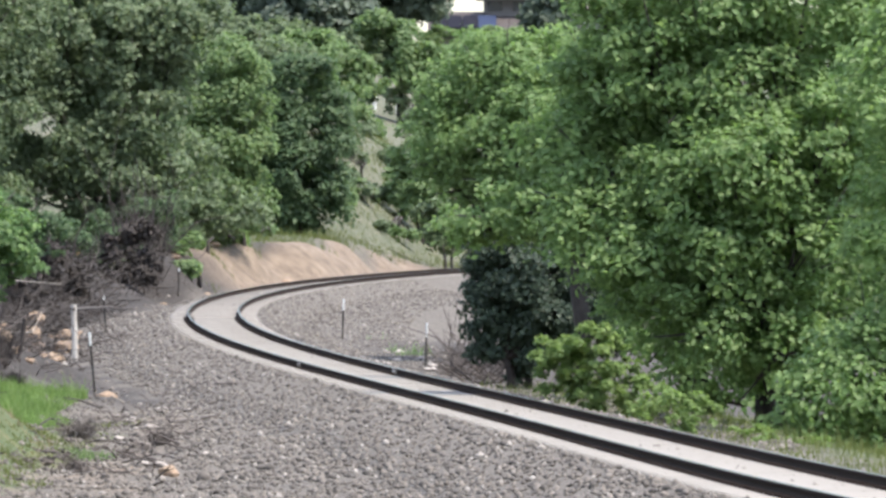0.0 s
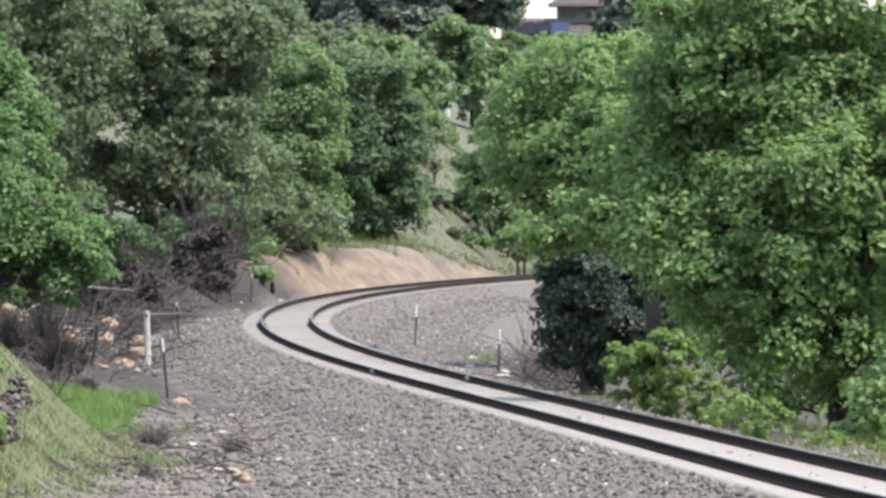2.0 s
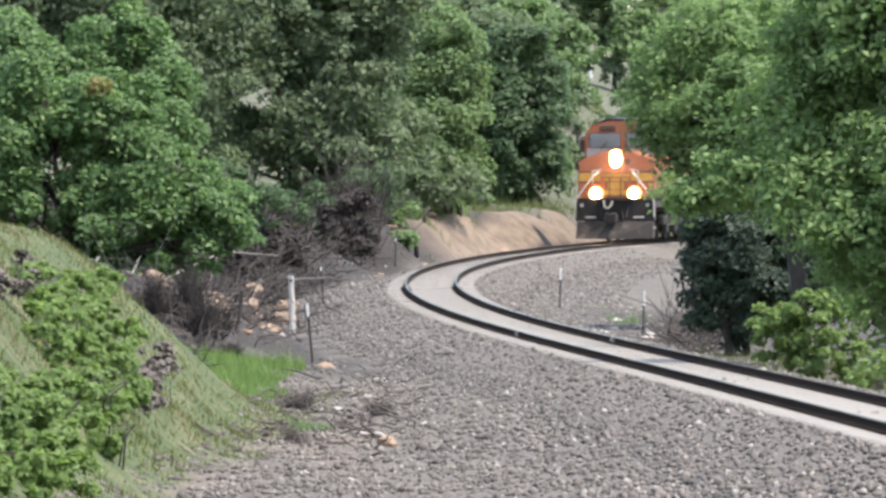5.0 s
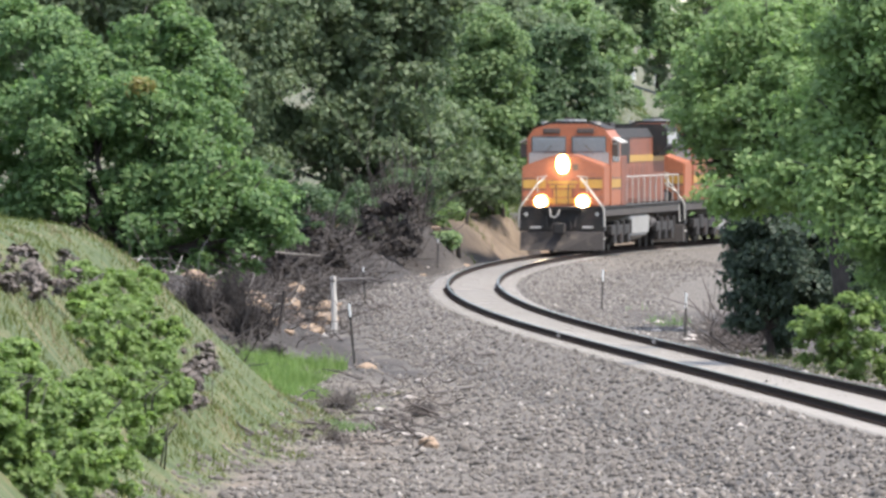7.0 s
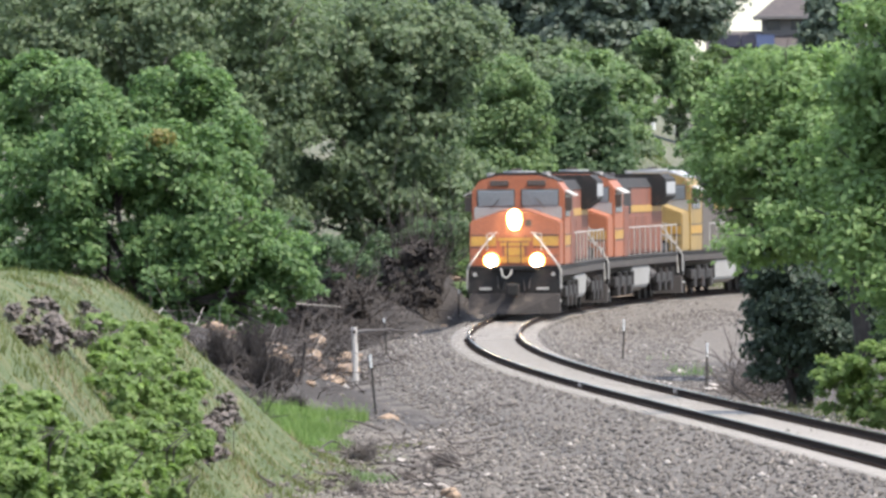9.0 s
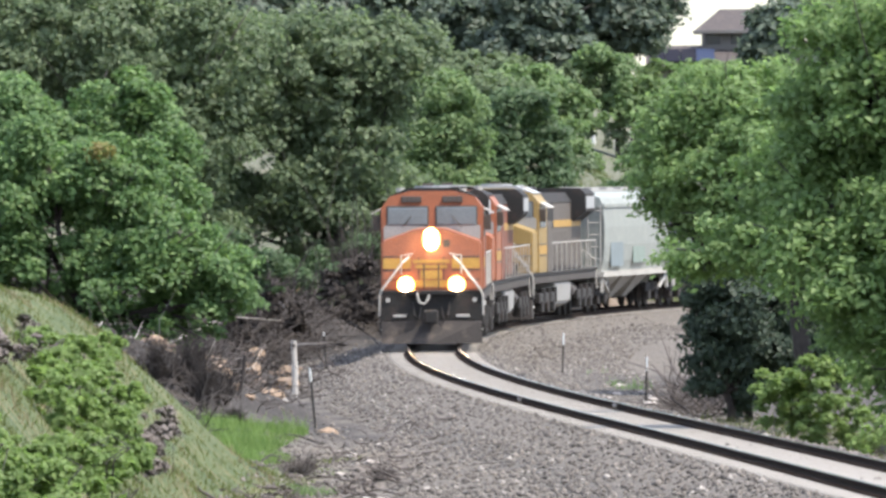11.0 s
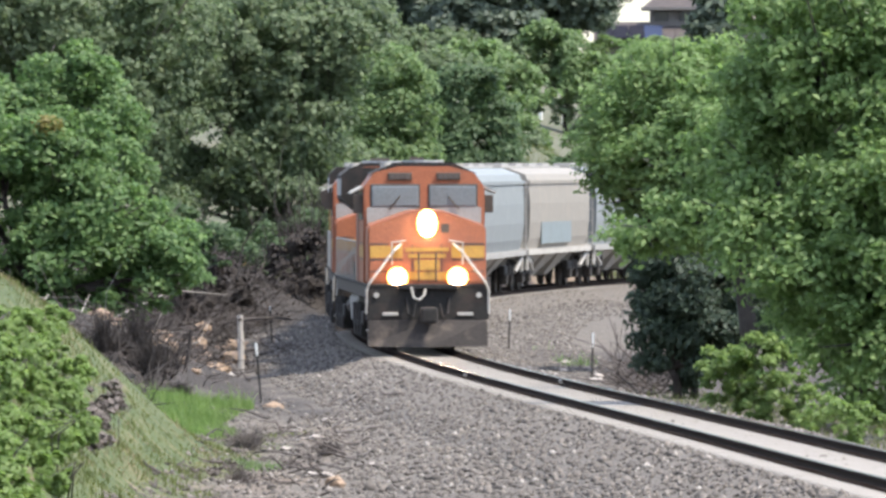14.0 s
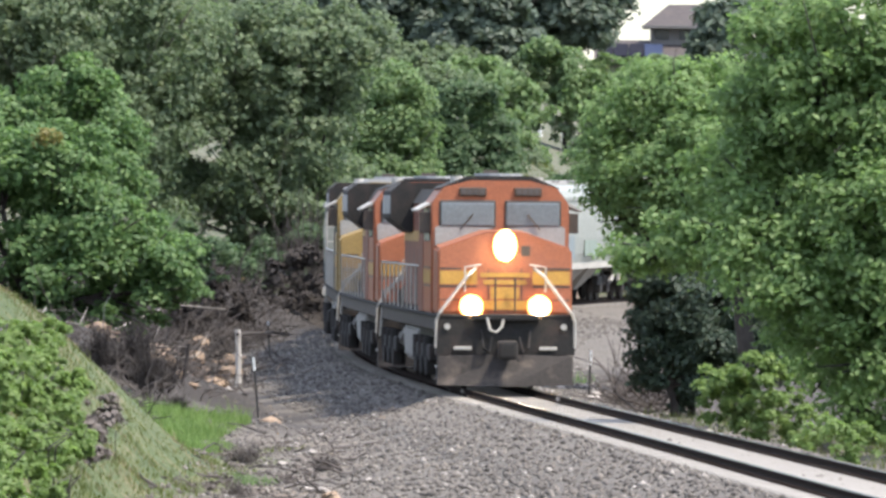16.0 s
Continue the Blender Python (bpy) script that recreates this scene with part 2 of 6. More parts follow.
def tube(bm, points, radii, n=6):
    """A tapered tube through the points."""
    rings = []
    for i, p in enumerate(points):
        p = Vector(p)
        a = Vector(points[max(i - 1, 0)])
        b = Vector(points[min(i + 1, len(points) - 1)])
        q = (b - a).to_track_quat("Z", "Y")
        r = radii[i] if isinstance(radii, (list, tuple)) else radii
        rings.append([bm.verts.new(p + q @ Vector((r * math.cos(k * 2 * math.pi / n), r * math.sin(k * 2 * math.pi / n), 0))) for k in range(n)])
    for r0, r1 in zip(rings, rings[1:]):
        for k in range(n):
            bm.faces.new((r0[k], r0[(k + 1) % n], r1[(k + 1) % n], r1[k]))
    bm.faces.new(rings[0][::-1])
    bm.faces.new(rings[-1])
    return bm


def prism(bm, outline, y0, y1):
    """An outline of (x, z) drawn out from y0 to y1."""
    a = [bm.verts.new((x, y0, z)) for x, z in outline]
    b = [bm.verts.new((x, y1, z)) for x, z in outline]
    n = len(a)
    for i in range(n):
        bm.faces.new((a[i], a[(i + 1) % n], b[(i + 1) % n], b[i]))
    bm.faces.new(a[::-1])
    bm.faces.new(b)
    bmesh.ops.recalc_face_normals(bm, faces=bm.faces[:])
    return bm


def disc(bm, c, r, depth, axis="Y", n=20):
    m = Matrix.Translation(c) @ (Matrix.Rotation(radians(90), 4, "X") if axis == "Y" else Matrix.Rotation(radians(90), 4, "Y") if axis == "X" else Matrix())
    bmesh.ops.create_cone(bm, cap_ends=True, segments=n, radius1=r, radius2=r, depth=depth, matrix=m)
    return bm


def empty(name, label, category, m=None, group="", kind=""):
    ob = new(name)
    if m is not None:
        ob.matrix_basis = m
    return tagged(ob, label, category, group, kind)


# ---- foliage ----
def leaves(rng, centres, radii, count, size, droop=0.0, out=None):
    """Small folded leaf blades clustered in tufts round the given centres: vertices and triangles."""
    centres, radii = np.asarray(centres, float), np.asarray(radii, float)
    w = (radii[:, 0] * radii[:, 2]) ** 0.85
    k = rng.choice(len(centres), count, p=w / w.sum())
    d = rng.normal(size=(count, 3))
    d[:, 2] += 0.55
    d /= np.linalg.norm(d, axis=1)[:, None]
    r = rng.uniform(0.25, 1.08, count) ** 0.7
    p = centres[k] + d * radii[k] * r[:, None]
    nrm = d * 0.3 + (0 if out is None else out[k] * 0.55) + rng.normal(size=(count, 3)) * 0.5 + np.array([0.12, -0.3, 0.65 - droop])
    nrm /= np.linalg.norm(nrm, axis=1)[:, None]
    t = np.cross(nrm, rng.normal(size=(count, 3)))
    t /= np.linalg.norm(t, axis=1)[:, None] + 1e-9
    b = np.cross(nrm, t)
    s = (size * rng.uniform(0.6, 1.35, count))[:, None]
    v = np.stack([p - t * s * 0.62, p + b * s * 0.36 + nrm * s * 0.12, p + t * s * 0.62 - nrm * s * 0.1, p - b * s * 0.36 + nrm * s * 0.12], 1).reshape(-1, 3)
    i = np.arange(count)[:, None] * 4
    return v, np.concatenate([i + [0, 1, 2], i + [0, 2, 3]], 1).reshape(-1, 3)


def tufts(rng, blobs, per, spread):
    """Tuft centres over the outer part of each crown lump, with their radii."""
    c, r, out = [], [], []
    for x, y, z, a, b in blobs:
        n = max(4, int(per * (a * b) ** 0.75))
        d = rng.normal(size=(n, 3))
        d[:, 2] += 0.2
        d /= np.linalg.norm(d, axis=1)[:, None]
        q = rng.uniform(0.35, 1.0, n) ** 0.45
        c.append(np.array([x, y, z]) + d * q[:, None] * np.array([a, a * 0.95, b]))
        out.append(d)
        s = spread * rng.uniform(0.55, 1.3, n) * min(1.0, 0.45 + 0.5 * min(a, b))
        r.append(np.stack([s, s, s * rng.uniform(0.55, 0.85, n)], 1))
    return np.concatenate(c), np.concatenate(r), np.concatenate(out)


def tree_at(name, label, category, x, y, z, blobs, leaf, density, size, spread, seed, stems=1, bark=None, trunk_r=0.16, droop=0.0, per=9, group="", patch=None):
    """A tree or shrub: tapered stems, limbs that reach into the crown's lumps, and a crown of single leaves in tufts."""
    rng = np.random.RandomState(seed)
    g = float(ground_z(x, y)[0])
    blobs = [(b[0], b[1], b[2] + z - g, b[3], b[4]) for b in blobs]
    top = empty(name, label, category, pose(x, y, g), group)
    bark = bark or M_BARK
    mid = np.mean([b[:3] for b in blobs], axis=0)
    low = min(b[2] - b[4] for b in blobs)
    for k in range(stems):
        off = rng.uniform(-0.35, 0.35, 2) * (stems > 1) * 2.2
        fork = Vector((mid[0] * 0.5 + off[0], mid[1] * 0.5 + off[1], max(0.35, low + 0.25 * (mid[2] - low))))
        bm = bmesh.new()
        tube(bm, [(off[0] * 0.6, off[1] * 0.6, -0.5), (off[0] * 0.7 + rng.uniform(-0.1, 0.1), off[1] * 0.7, fork.z * 0.5), fork],
             [trunk_r * 1.35, trunk_r, trunk_r * 0.75], 8)
        part("trunk", bm, bark, top, smooth_shade=True)
        for i, b in enumerate(blobs):
            if i % stems != k:
                continue
            bm = bmesh.new()
            e = Vector(b[:3])
            h = fork.lerp(e, 0.5) + Vector(rng.uniform(-0.25, 0.25, 3))
            tube(bm, [fork, h, e], [trunk_r * 0.6, trunk_r * 0.38, trunk_r * 0.15], 6)
            for _ in range(5):
                q = e + Vector(rng.normal(size=3)) * b[3] * 0.55
                tube(bm, [h.lerp(e, rng.uniform(0, 0.8)), q], [trunk_r * 0.2, trunk_r * 0.06], 4)
            part("limb", bm, bark, top, smooth_shade=True)
    c, r, out = tufts(rng, blobs, per, spread)
    area = sum((b[3] * b[4]) for b in blobs)
    v, f = leaves(rng, c, r, int(density * area), size, droop, out)
    raw("crown", v, f, leaf, top)
    if patch:
        v, f = leaves(rng, [(patch[0], patch[1], patch[2] + z - g)], [(patch[3], patch[3], patch[3] * 0.6)], 110, size)
        raw("turned_leaves", v, f, L_AUTUMN, top)["label"] = "small patch of orange turned leaves"
    return top


def cottonwood(x, y, z, blobs, seed, dens=2600, stems=1):
    return tree_at("cottonwood_tree", "tall bright green cottonwood with an uneven leafy crown", "tree", x, y, z, blobs, L_BRIGHT, dens * 1.35, 0.13, 0.56, seed, stems, trunk_r=0.2, per=30)


def maple(x, y, z, blobs, seed, dens=1500, patch=None):
    return tree_at("leafy_tree", "dense green broadleaf tree with scalloped leaf clumps", "tree", x, y, z, blobs, L_DEEP, dens * 1.7, 0.14, 0.54, seed, 1, trunk_r=0.2, per=17, patch=patch)


def elm(x, y, z, blobs, seed, dens=850, stems=2):
    return tree_at("elm_tree", "tall dull green elm with grey limbs showing", "tree", x, y, z, blobs, L_OLIVE, dens * 1.15, 0.205, 0.7, seed, stems, bark=M_TWIG, trunk_r=0.16, droop=0.25, per=22)


def ash(x, y, z, blobs, seed, dens=1000, leaf=None):
    return tree_at("ash_tree", "dark green broadleaf tree on the cutting's bank" if leaf else "fresh green broadleaf tree on the cutting's bank", "tree", x, y, z, blobs, leaf or L_MID, dens * 1.45, 0.18, 0.66, seed, 1, trunk_r=0.15, per=15)


# blackish leaf colour puts the shade under the overhanging crowns into these shrubs
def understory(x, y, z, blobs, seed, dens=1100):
    return tree_at("understory_shrub", "shrub with leaves darkened to carry the shade below taller trees", "shrub", x, y, z, blobs, L_SHADE, dens, 0.14, 0.42, seed, 2, bark=M_TWIG, trunk_r=0.05, per=16)


# bark-dark blades fill the hollow and bank where shade falls from the trees
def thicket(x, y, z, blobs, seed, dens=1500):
    return tree_at("dead_thicket", "dense leafless thicket, its brown darkened for the bank's shade", "shrub", x, y, z, blobs, M_BARK, dens, 0.15, 0.4, seed, 3, bark=M_TWIG, trunk_r=0.03, per=16)


def juniper(x, y, z, blobs, seed, dens=2000):
    return tree_at("juniper_tree", "dark evergreen juniper, dense down to the ground", "tree", x, y, z, blobs, L_DARK, dens * 2.6, 0.1, 0.45, seed, 2, trunk_r=0.1, per=30)


def pine(x, y, z, blobs, seed, dens=700):
    return tree_at("pine_tree", "dark evergreen tree on the hill's crest", "tree", x, y, z, blobs, L_PINE, dens * 1.0, 0.42, 0.85, seed, 1, trunk_r=0.2, per=16, group="evergreens on the crest")


def oak_shrub(x, y, z, blobs, seed, dens=750):
    return tree_at("scrub_oak", "green scrub oak clump on the hillside", "shrub", x, y, z, blobs, L_MID, dens, 0.26, 0.6, seed, 2, trunk_r=0.07, per=16, group="scrub on the hillside")


def grey_shrub(x, y, z, blobs, seed, dens=750):
    return tree_at("hillside_shrub", "grey green shrub on the dry hillside", "shrub", x, y, z, blobs, L_OLIVE, dens, 0.24, 0.5, seed, 2, bark=M_TWIG, trunk_r=0.06, per=16, group="scrub on the hillside")


def bush(x, y, z, blobs, seed, dens=2600):
    return tree_at("green_bush", "bright yellow-green leafy bush", "bush", x, y, z, blobs, L_BUSH, dens * 1.5, 0.09, 0.2, seed, 3, trunk_r=0.012, per=60)


def sage(x, y, z, blobs, seed, dens=2200):
    return tree_at("sagebrush", "low grey twiggy sagebrush on the bank", "bush", x, y, z, blobs, M_SAGE, dens, 0.085, 0.22, seed, 3, bark=M_TWIG, trunk_r=0.006, per=34)


# ---- ground ----
def spaced(lo, hi, step, far, grow=1.35):
    mid = list(np.arange(lo, hi + step / 2, step))
    a, s = [], step
    while (a[-1] if a else lo) > -far:
        s *= grow
        a.append((a[-1] if a else lo) - s)
    b, s = [], step
    while (b[-1] if b else hi) < far:
        s *= grow
        b.append((b[-1] if b else hi) + s)
    return np.array(a[::-1] + mid + b)


def build_ground():
    gx, gy = spaced(-26, 22, 0.35, 4200), spaced(88, 400, 1.0, 4200, 1.18)
    X, Y = np.meshgrid(gx, gy)
    x, y = X.ravel(), Y.ravel()
    off, zr = track_offset(x, y)
    z = ground_z(x, y)
    a = -off
    n1, n2 = wave(x, y, 1.1, 11), wave(x, y, 0.35, 12)
    grass = smooth((-6.25 - x + 0.4 * n1) / 0.7) * (1 - smooth((y - 176) / 14))
    grass = np.maximum(grass, smooth((-7.75 - x + 0.35 * n1) / 0.5) * smooth((y - 150) / 20) * (1 - smooth((y - 193) / 6)))
    grass = np.maximum(grass, smooth((off - 3.6 + n1 * 0.6) / 1.5) * (1 - smooth((y - 196) / 8)) * 0.8)
    # bank soil, whose dark colour includes tree shadow
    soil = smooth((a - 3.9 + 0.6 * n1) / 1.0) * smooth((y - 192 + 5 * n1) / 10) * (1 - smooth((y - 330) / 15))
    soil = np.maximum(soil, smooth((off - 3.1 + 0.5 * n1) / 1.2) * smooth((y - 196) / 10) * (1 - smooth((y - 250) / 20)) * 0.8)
    sand = smooth((a - 2.6 + 0.3 * n1) / 0.5) * (1 - smooth((a - 5.2 + 1.1 * n1) / 1.0)) * smooth((y - 326 + 9 * n2) / 14)
    sand = np.maximum(sand, 0.9 * np.exp(-((x + 5.3 + 0.2 * n1) / 0.55) ** 2 - ((y - 152.5) / 4.0) ** 2))
    sand = np.maximum(sand, 0.55 * smooth((-4.6 - x + 0.9 * n1 + 0.012 * (y - 150)) / 1.2) * smooth((wave(x, y, 1.9, 14) + 0.35) / 0.6) * (1 - smooth((y - 184) / 12)))
    soil = np.maximum(soil, 0.6 * smooth((-4.9 - x + 0.9 * n1) / 1.0) * smooth((wave(x, y, 1.5, 15) - 0.15) / 0.5) * (1 - smooth((y - 196) / 8)))
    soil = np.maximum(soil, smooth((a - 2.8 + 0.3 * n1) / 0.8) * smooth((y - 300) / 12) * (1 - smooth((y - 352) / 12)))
    dry = smooth((a - 5.6 + 0.7 * n1) / 1.5) * smooth((y - 330) / 14)
    nx = len(gx)
    i = (np.arange(len(gy) - 1)[:, None] * nx + np.arange(nx - 1)[None]).ravel()
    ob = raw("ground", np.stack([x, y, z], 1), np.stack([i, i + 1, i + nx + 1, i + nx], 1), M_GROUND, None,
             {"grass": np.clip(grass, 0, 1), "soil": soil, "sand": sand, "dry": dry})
    ob.data.shade_smooth()
    tagged(ob, "gravel, bare soil, sandy cut bank and grassy hill", "ground", kind="structure")


build_ground()


# ---- track ----
S0, S1 = float(np.interp(86, TD, TS)), float(np.interp(420, TD, TS))


def sweep(profile, s0, s1, step, lift=0.0):
    """A profile of (across, up) drawn along the track: vertices and quads."""
    ss = np.arange(s0, s1, step)
    v = []
    for s in ss:
        p, w = along(s)
        nrm = np.array([w[1], -w[0], 0.0])
        for a, u in profile:
            v.append(p + nrm * a + np.array([0, 0, u + lift]))
    m = len(profile)
    f = [(i * m + k, i * m + (k + 1) % m, (i + 1) * m + (k + 1) % m, (i + 1) * m + k) for i in range(len(ss) - 1) for k in range(m)]
    return v, f


def build_track():
    track = empty("railway_track", "single curved railway track of dark rails on concrete ties", "railway track", kind="structure")
    # ballast bed
    bed = [(-5.2, -0.98), (-2.5, -0.50), (-1.62, -0.175), (1.62, -0.175), (2.5, -0.50), (4.6, -0.95)]
    v, f = sweep(bed, S0 - 40, S1 + 240, 1.0)
    b = raw("ballast_bed", v, f, M_GROUND, track)
    b["label"] = "bed of grey crushed stone"
    prof = [(-0.07, -0.14), (0.07, -0.14), (0.07, -0.13), (0.012, -0.117), (0.012, -0.042), (0.037, -0.031), (0.037, -0.004), (0.03, 0.0),
            (-0.03, 0.0), (-0.037, -0.004), (-0.037, -0.031), (-0.012, -0.042), (-0.012, -0.117), (-0.07, -0.13)]
    for side in (-1, 1):
        pr = [(a + side * 0.753, u) for a, u in prof]
        v, f = sweep(pr, S0 - 40, S1 + 240, 1.0)
        idx = [1 if (k % len(prof)) in (7,) else 0 for k in range(len(f))]
        r = raw("rail", v, f, [M_RAIL, M_RAILTOP], track, idx=idx)
        r["label"] = "dark rusty steel rail"
    # ties, the nearest as single pieces
    bm = bmesh.new()
    prism(bm, [(-1.3, -0.38), (1.3, -0.38), (1.3, -0.16), (1.24, -0.14), (-1.24, -0.14), (-1.3, -0.16)], -0.13, 0.13)
    first = part("tie", bm, M_TIE, track)
    me = first.data
    cl = bmesh.new()
    for side in (-1, 1):
        for k in (-1, 1):
            box(cl, side * 0.753 + k * 0.1 - 0.045, side * 0.753 + k * 0.1 + 0.045, -0.06, 0.06, -0.142, -0.10)
    clip = bpy.data.meshes.new("clip")
    cl.to_mesh(clip)
    cl.free()
    clip.materials.append(M_RAIL)
    s, k = S0, 0
    while s < S1:
        p, w = along(s)
        m = pose(p[0], p[1], p[2], 0, 0, math.degrees(math.atan2(-w[0], w[1])) + random.uniform(-0.6, 0.6))
        if k < 300:
            ob = first if k == 0 else new("tie", me)
            ob.parent = track
            ob.matrix_basis = m
            c = new("clip", clip)
            c.parent = ob
        else:
            rest.append(m) if k > 300 else None
            if k == 300:
                rest = [m]
        s += 0.61
        k += 1
    co = np.array([tuple(q.co) for q in me.vertices])
    fs = [tuple(pl.vertices) for pl in me.polygons]
    V, F4 = [], []
    for j, m in enumerate(rest):
        mm = np.array(m)
        V.append(co @ mm[:3, :3].T + mm[:3, 3])
        F4 += [tuple(q + j * len(co) for q in face) for face in fs if len(face) == 4]
    t = raw("ties", np.concatenate(V), F4, M_TIE, track)
    tagged(t, "far concrete ties", kind="stuff")
    # signal bonds on the rails
    for d, side in ((203.5, -1), (195.5, 1)):
        p, w = along(float(np.interp(d, TD, TS)))
        bm = bmesh.new()
        box(bm, side * 0.753 - 0.05, side * 0.753 + 0.05, -0.35, 0.35, -0.115, -0.03, 0.012)
        j = part("joint_bar", bm, M_PALE, track, "pale joint bar")
        j.matrix_basis = pose(p[0], p[1], p[2], 0, 0, math.degrees(math.atan2(-w[0], w[1])))


build_track()


def scatter_stones(name, label, n, size, xr, yr, keep, mat, seed):
    """Loose broken stones over a stretch of ground, one mesh."""
    rng = np.random.RandomState(seed)
    x, y = rng.uniform(*xr, n), yr[0] + (yr[1] - yr[0]) * rng.uniform(0, 1, n) ** 1.5
    off, zr = track_offset(x, y)
    ok = keep(x, y, off)
    x, y, off, zr = x[ok], y[ok], off[ok], zr[ok]
    z = ground_z(x, y)
    bz = zr + np.where(np.abs(off) < 1.62, -0.175, np.where(np.abs(off) < 2.5, -0.175 - (np.abs(off) - 1.62) * 0.369, -0.5 - (np.abs(off) - 2.5) * 0.1778))
    z = np.maximum(z, np.where(np.abs(off) < 4.5, bz, -99))
    n = len(x)
    base = np.array([(1, 0, 0), (0, 1, 0), (-1, 0, 0), (0, -1, 0), (0, 0, 0.8), (0, 0, -0.6)], float)
    tri = np.array([(0, 1, 4), (1, 2, 4), (2, 3, 4), (3, 0, 4), (1, 0, 5), (2, 1, 5), (3, 2, 5), (0, 3, 5)])
    s = size * rng.lognormal(0, 0.35, n)
    v = base[None] * rng.uniform(0.6, 1.3, (n, 6, 1)) * s[:, None, None]
    an = rng.uniform(0, 6.28, n)
    c, q = np.cos(an)[:, None], np.sin(an)[:, None]
    v = np.stack([v[:, :, 0] * c - v[:, :, 1] * q, v[:, :, 0] * q + v[:, :, 1] * c, v[:, :, 2]], 2)
    v += np.stack([x, y, z + s * 0.08], 1)[:, None]
    ob = raw(name, v.reshape(-1, 3), (tri[None] + np.arange(n)[:, None, None] * 6).reshape(-1, 3), mat)
    tagged(ob, label, "stones", kind="stuff")


scatter_stones("gravel", "loose grey crushed stone beside the track", 84000, 0.042, (-12, 6), (94, 330),
               lambda x, y, off: (off < -1.35) & (off > np.where(y > 196, -4.1, -15)) & ((x > -7.2) | (y > 172)), M_STONE, 21)
scatter_stones("gravel", "loose grey crushed stone inside the curve", 60000, 0.036, (-9, 6), (150, 345),
               lambda x, y, off: (off > 1.35) & (off < 6), M_STONE, 22)

scatter_stones("gravel", "light crushed stone between the rails", 14000, 0.032, (-9, 6), (90, 300),
               lambda x, y, off: (np.abs(off) < 0.62), M_STONE, 23)
scatter_stones("litter_stones", "broken stone on the brushy bank", 3000, 0.06, (-18, -7), (182, 320),
               lambda x, y, off: (off < -4.4) & (off > -11), M_STONE, 24)

# ---- trees and bushes ----
cottonwood(6.30, 175.0, -0.91, [(-0.33, 0.00, 6.78, 1.64, 1.42), (-1.97, 0.00, 7.33, 1.42, 1.31), (1.31, 1.00, 7.44, 1.53, 1.42), (-1.20, -1.00, 5.14, 1.64, 1.31), (0.77, 0.00, 5.14, 1.53, 1.42), (-2.52, 1.00, 5.58, 1.31, 1.20), (-3.17, -0.50, 4.16, 1.20, 0.98), (-0.66, -1.00, 3.50, 1.64, 1.31), (0.98, 0.50, 3.06, 1.31, 1.20), (-1.86, 0.00, 2.84, 1.31, 0.98), (-0.22, -0.50, 2.08, 1.31, 0.88), (1.97, 0.50, 5.47, 1.31, 1.53), (-1.20, 0.00, 8.64, 1.64, 1.31), (0.77, 0.00, 8.97, 1.64, 1.31), (-2.62, 0.50, 8.53, 1.20, 0.98), (-2.62, 1.00, 6.56, 1.09, 1.20), (-3.50, 0.50, 5.91, 0.77, 0.88), (-3.28, 1.00, 7.22, 0.77, 0.88), (0.88, 0.00, 2.19, 0.98, 0.88), (-3.61, 0.00, 4.92, 0.66, 0.66), (-0.88, -2.00, 4.16, 1.20, 0.98), (0.44, -2.00, 3.94, 1.09, 0.98), (-1.31, -2.00, 2.41, 0.98, 0.77), (0.44, -2.00, 1.97, 0.98, 0.77), (-2.30, -1.50, 3.61, 0.98, 0.88), (-0.33, -2.00, 5.47, 1.20, 0.98), (1.20, -2.00, 6.12, 1.09, 0.98)], 101, 1800, 2)
cottonwood(2.95, 192.0, 0.45, [(-0.85, 0.00, 3.15, 0.95, 0.85), (-1.75, 0.30, 2.95, 0.75, 0.65), (-2.45, 0.40, 2.75, 0.55, 0.45), (0.10, 0.00, 3.95, 1.05, 1.00), (-0.55, 0.20, 4.55, 0.80, 0.85), (-0.10, 0.30, 5.35, 0.60, 0.60), (0.85, -0.20, 3.00, 1.10, 0.95), (1.30, 0.00, 4.60, 1.10, 1.10)], 108, 1900)
cottonwood(8.62, 165.0, -0.85, [(-0.21, 0.00, 1.86, 1.24, 1.13), (-1.24, -0.50, 1.34, 1.13, 0.93), (0.21, 0.00, 4.43, 1.34, 1.55), (0.21, 0.00, 7.01, 1.55, 1.65), (-0.52, -0.50, 0.41, 1.13, 0.62), (-1.96, -0.50, 0.72, 0.83, 0.52)], 102, 1700)
cottonwood(5.24, 184.0, -0.90, [(-0.12, 0.00, 1.50, 1.03, 0.92), (-0.69, 0.00, 1.96, 1.03, 0.80), (0.92, 0.00, 0.57, 1.03, 0.69), (0.46, 0.00, 2.42, 1.15, 0.92)], 107, 1500)
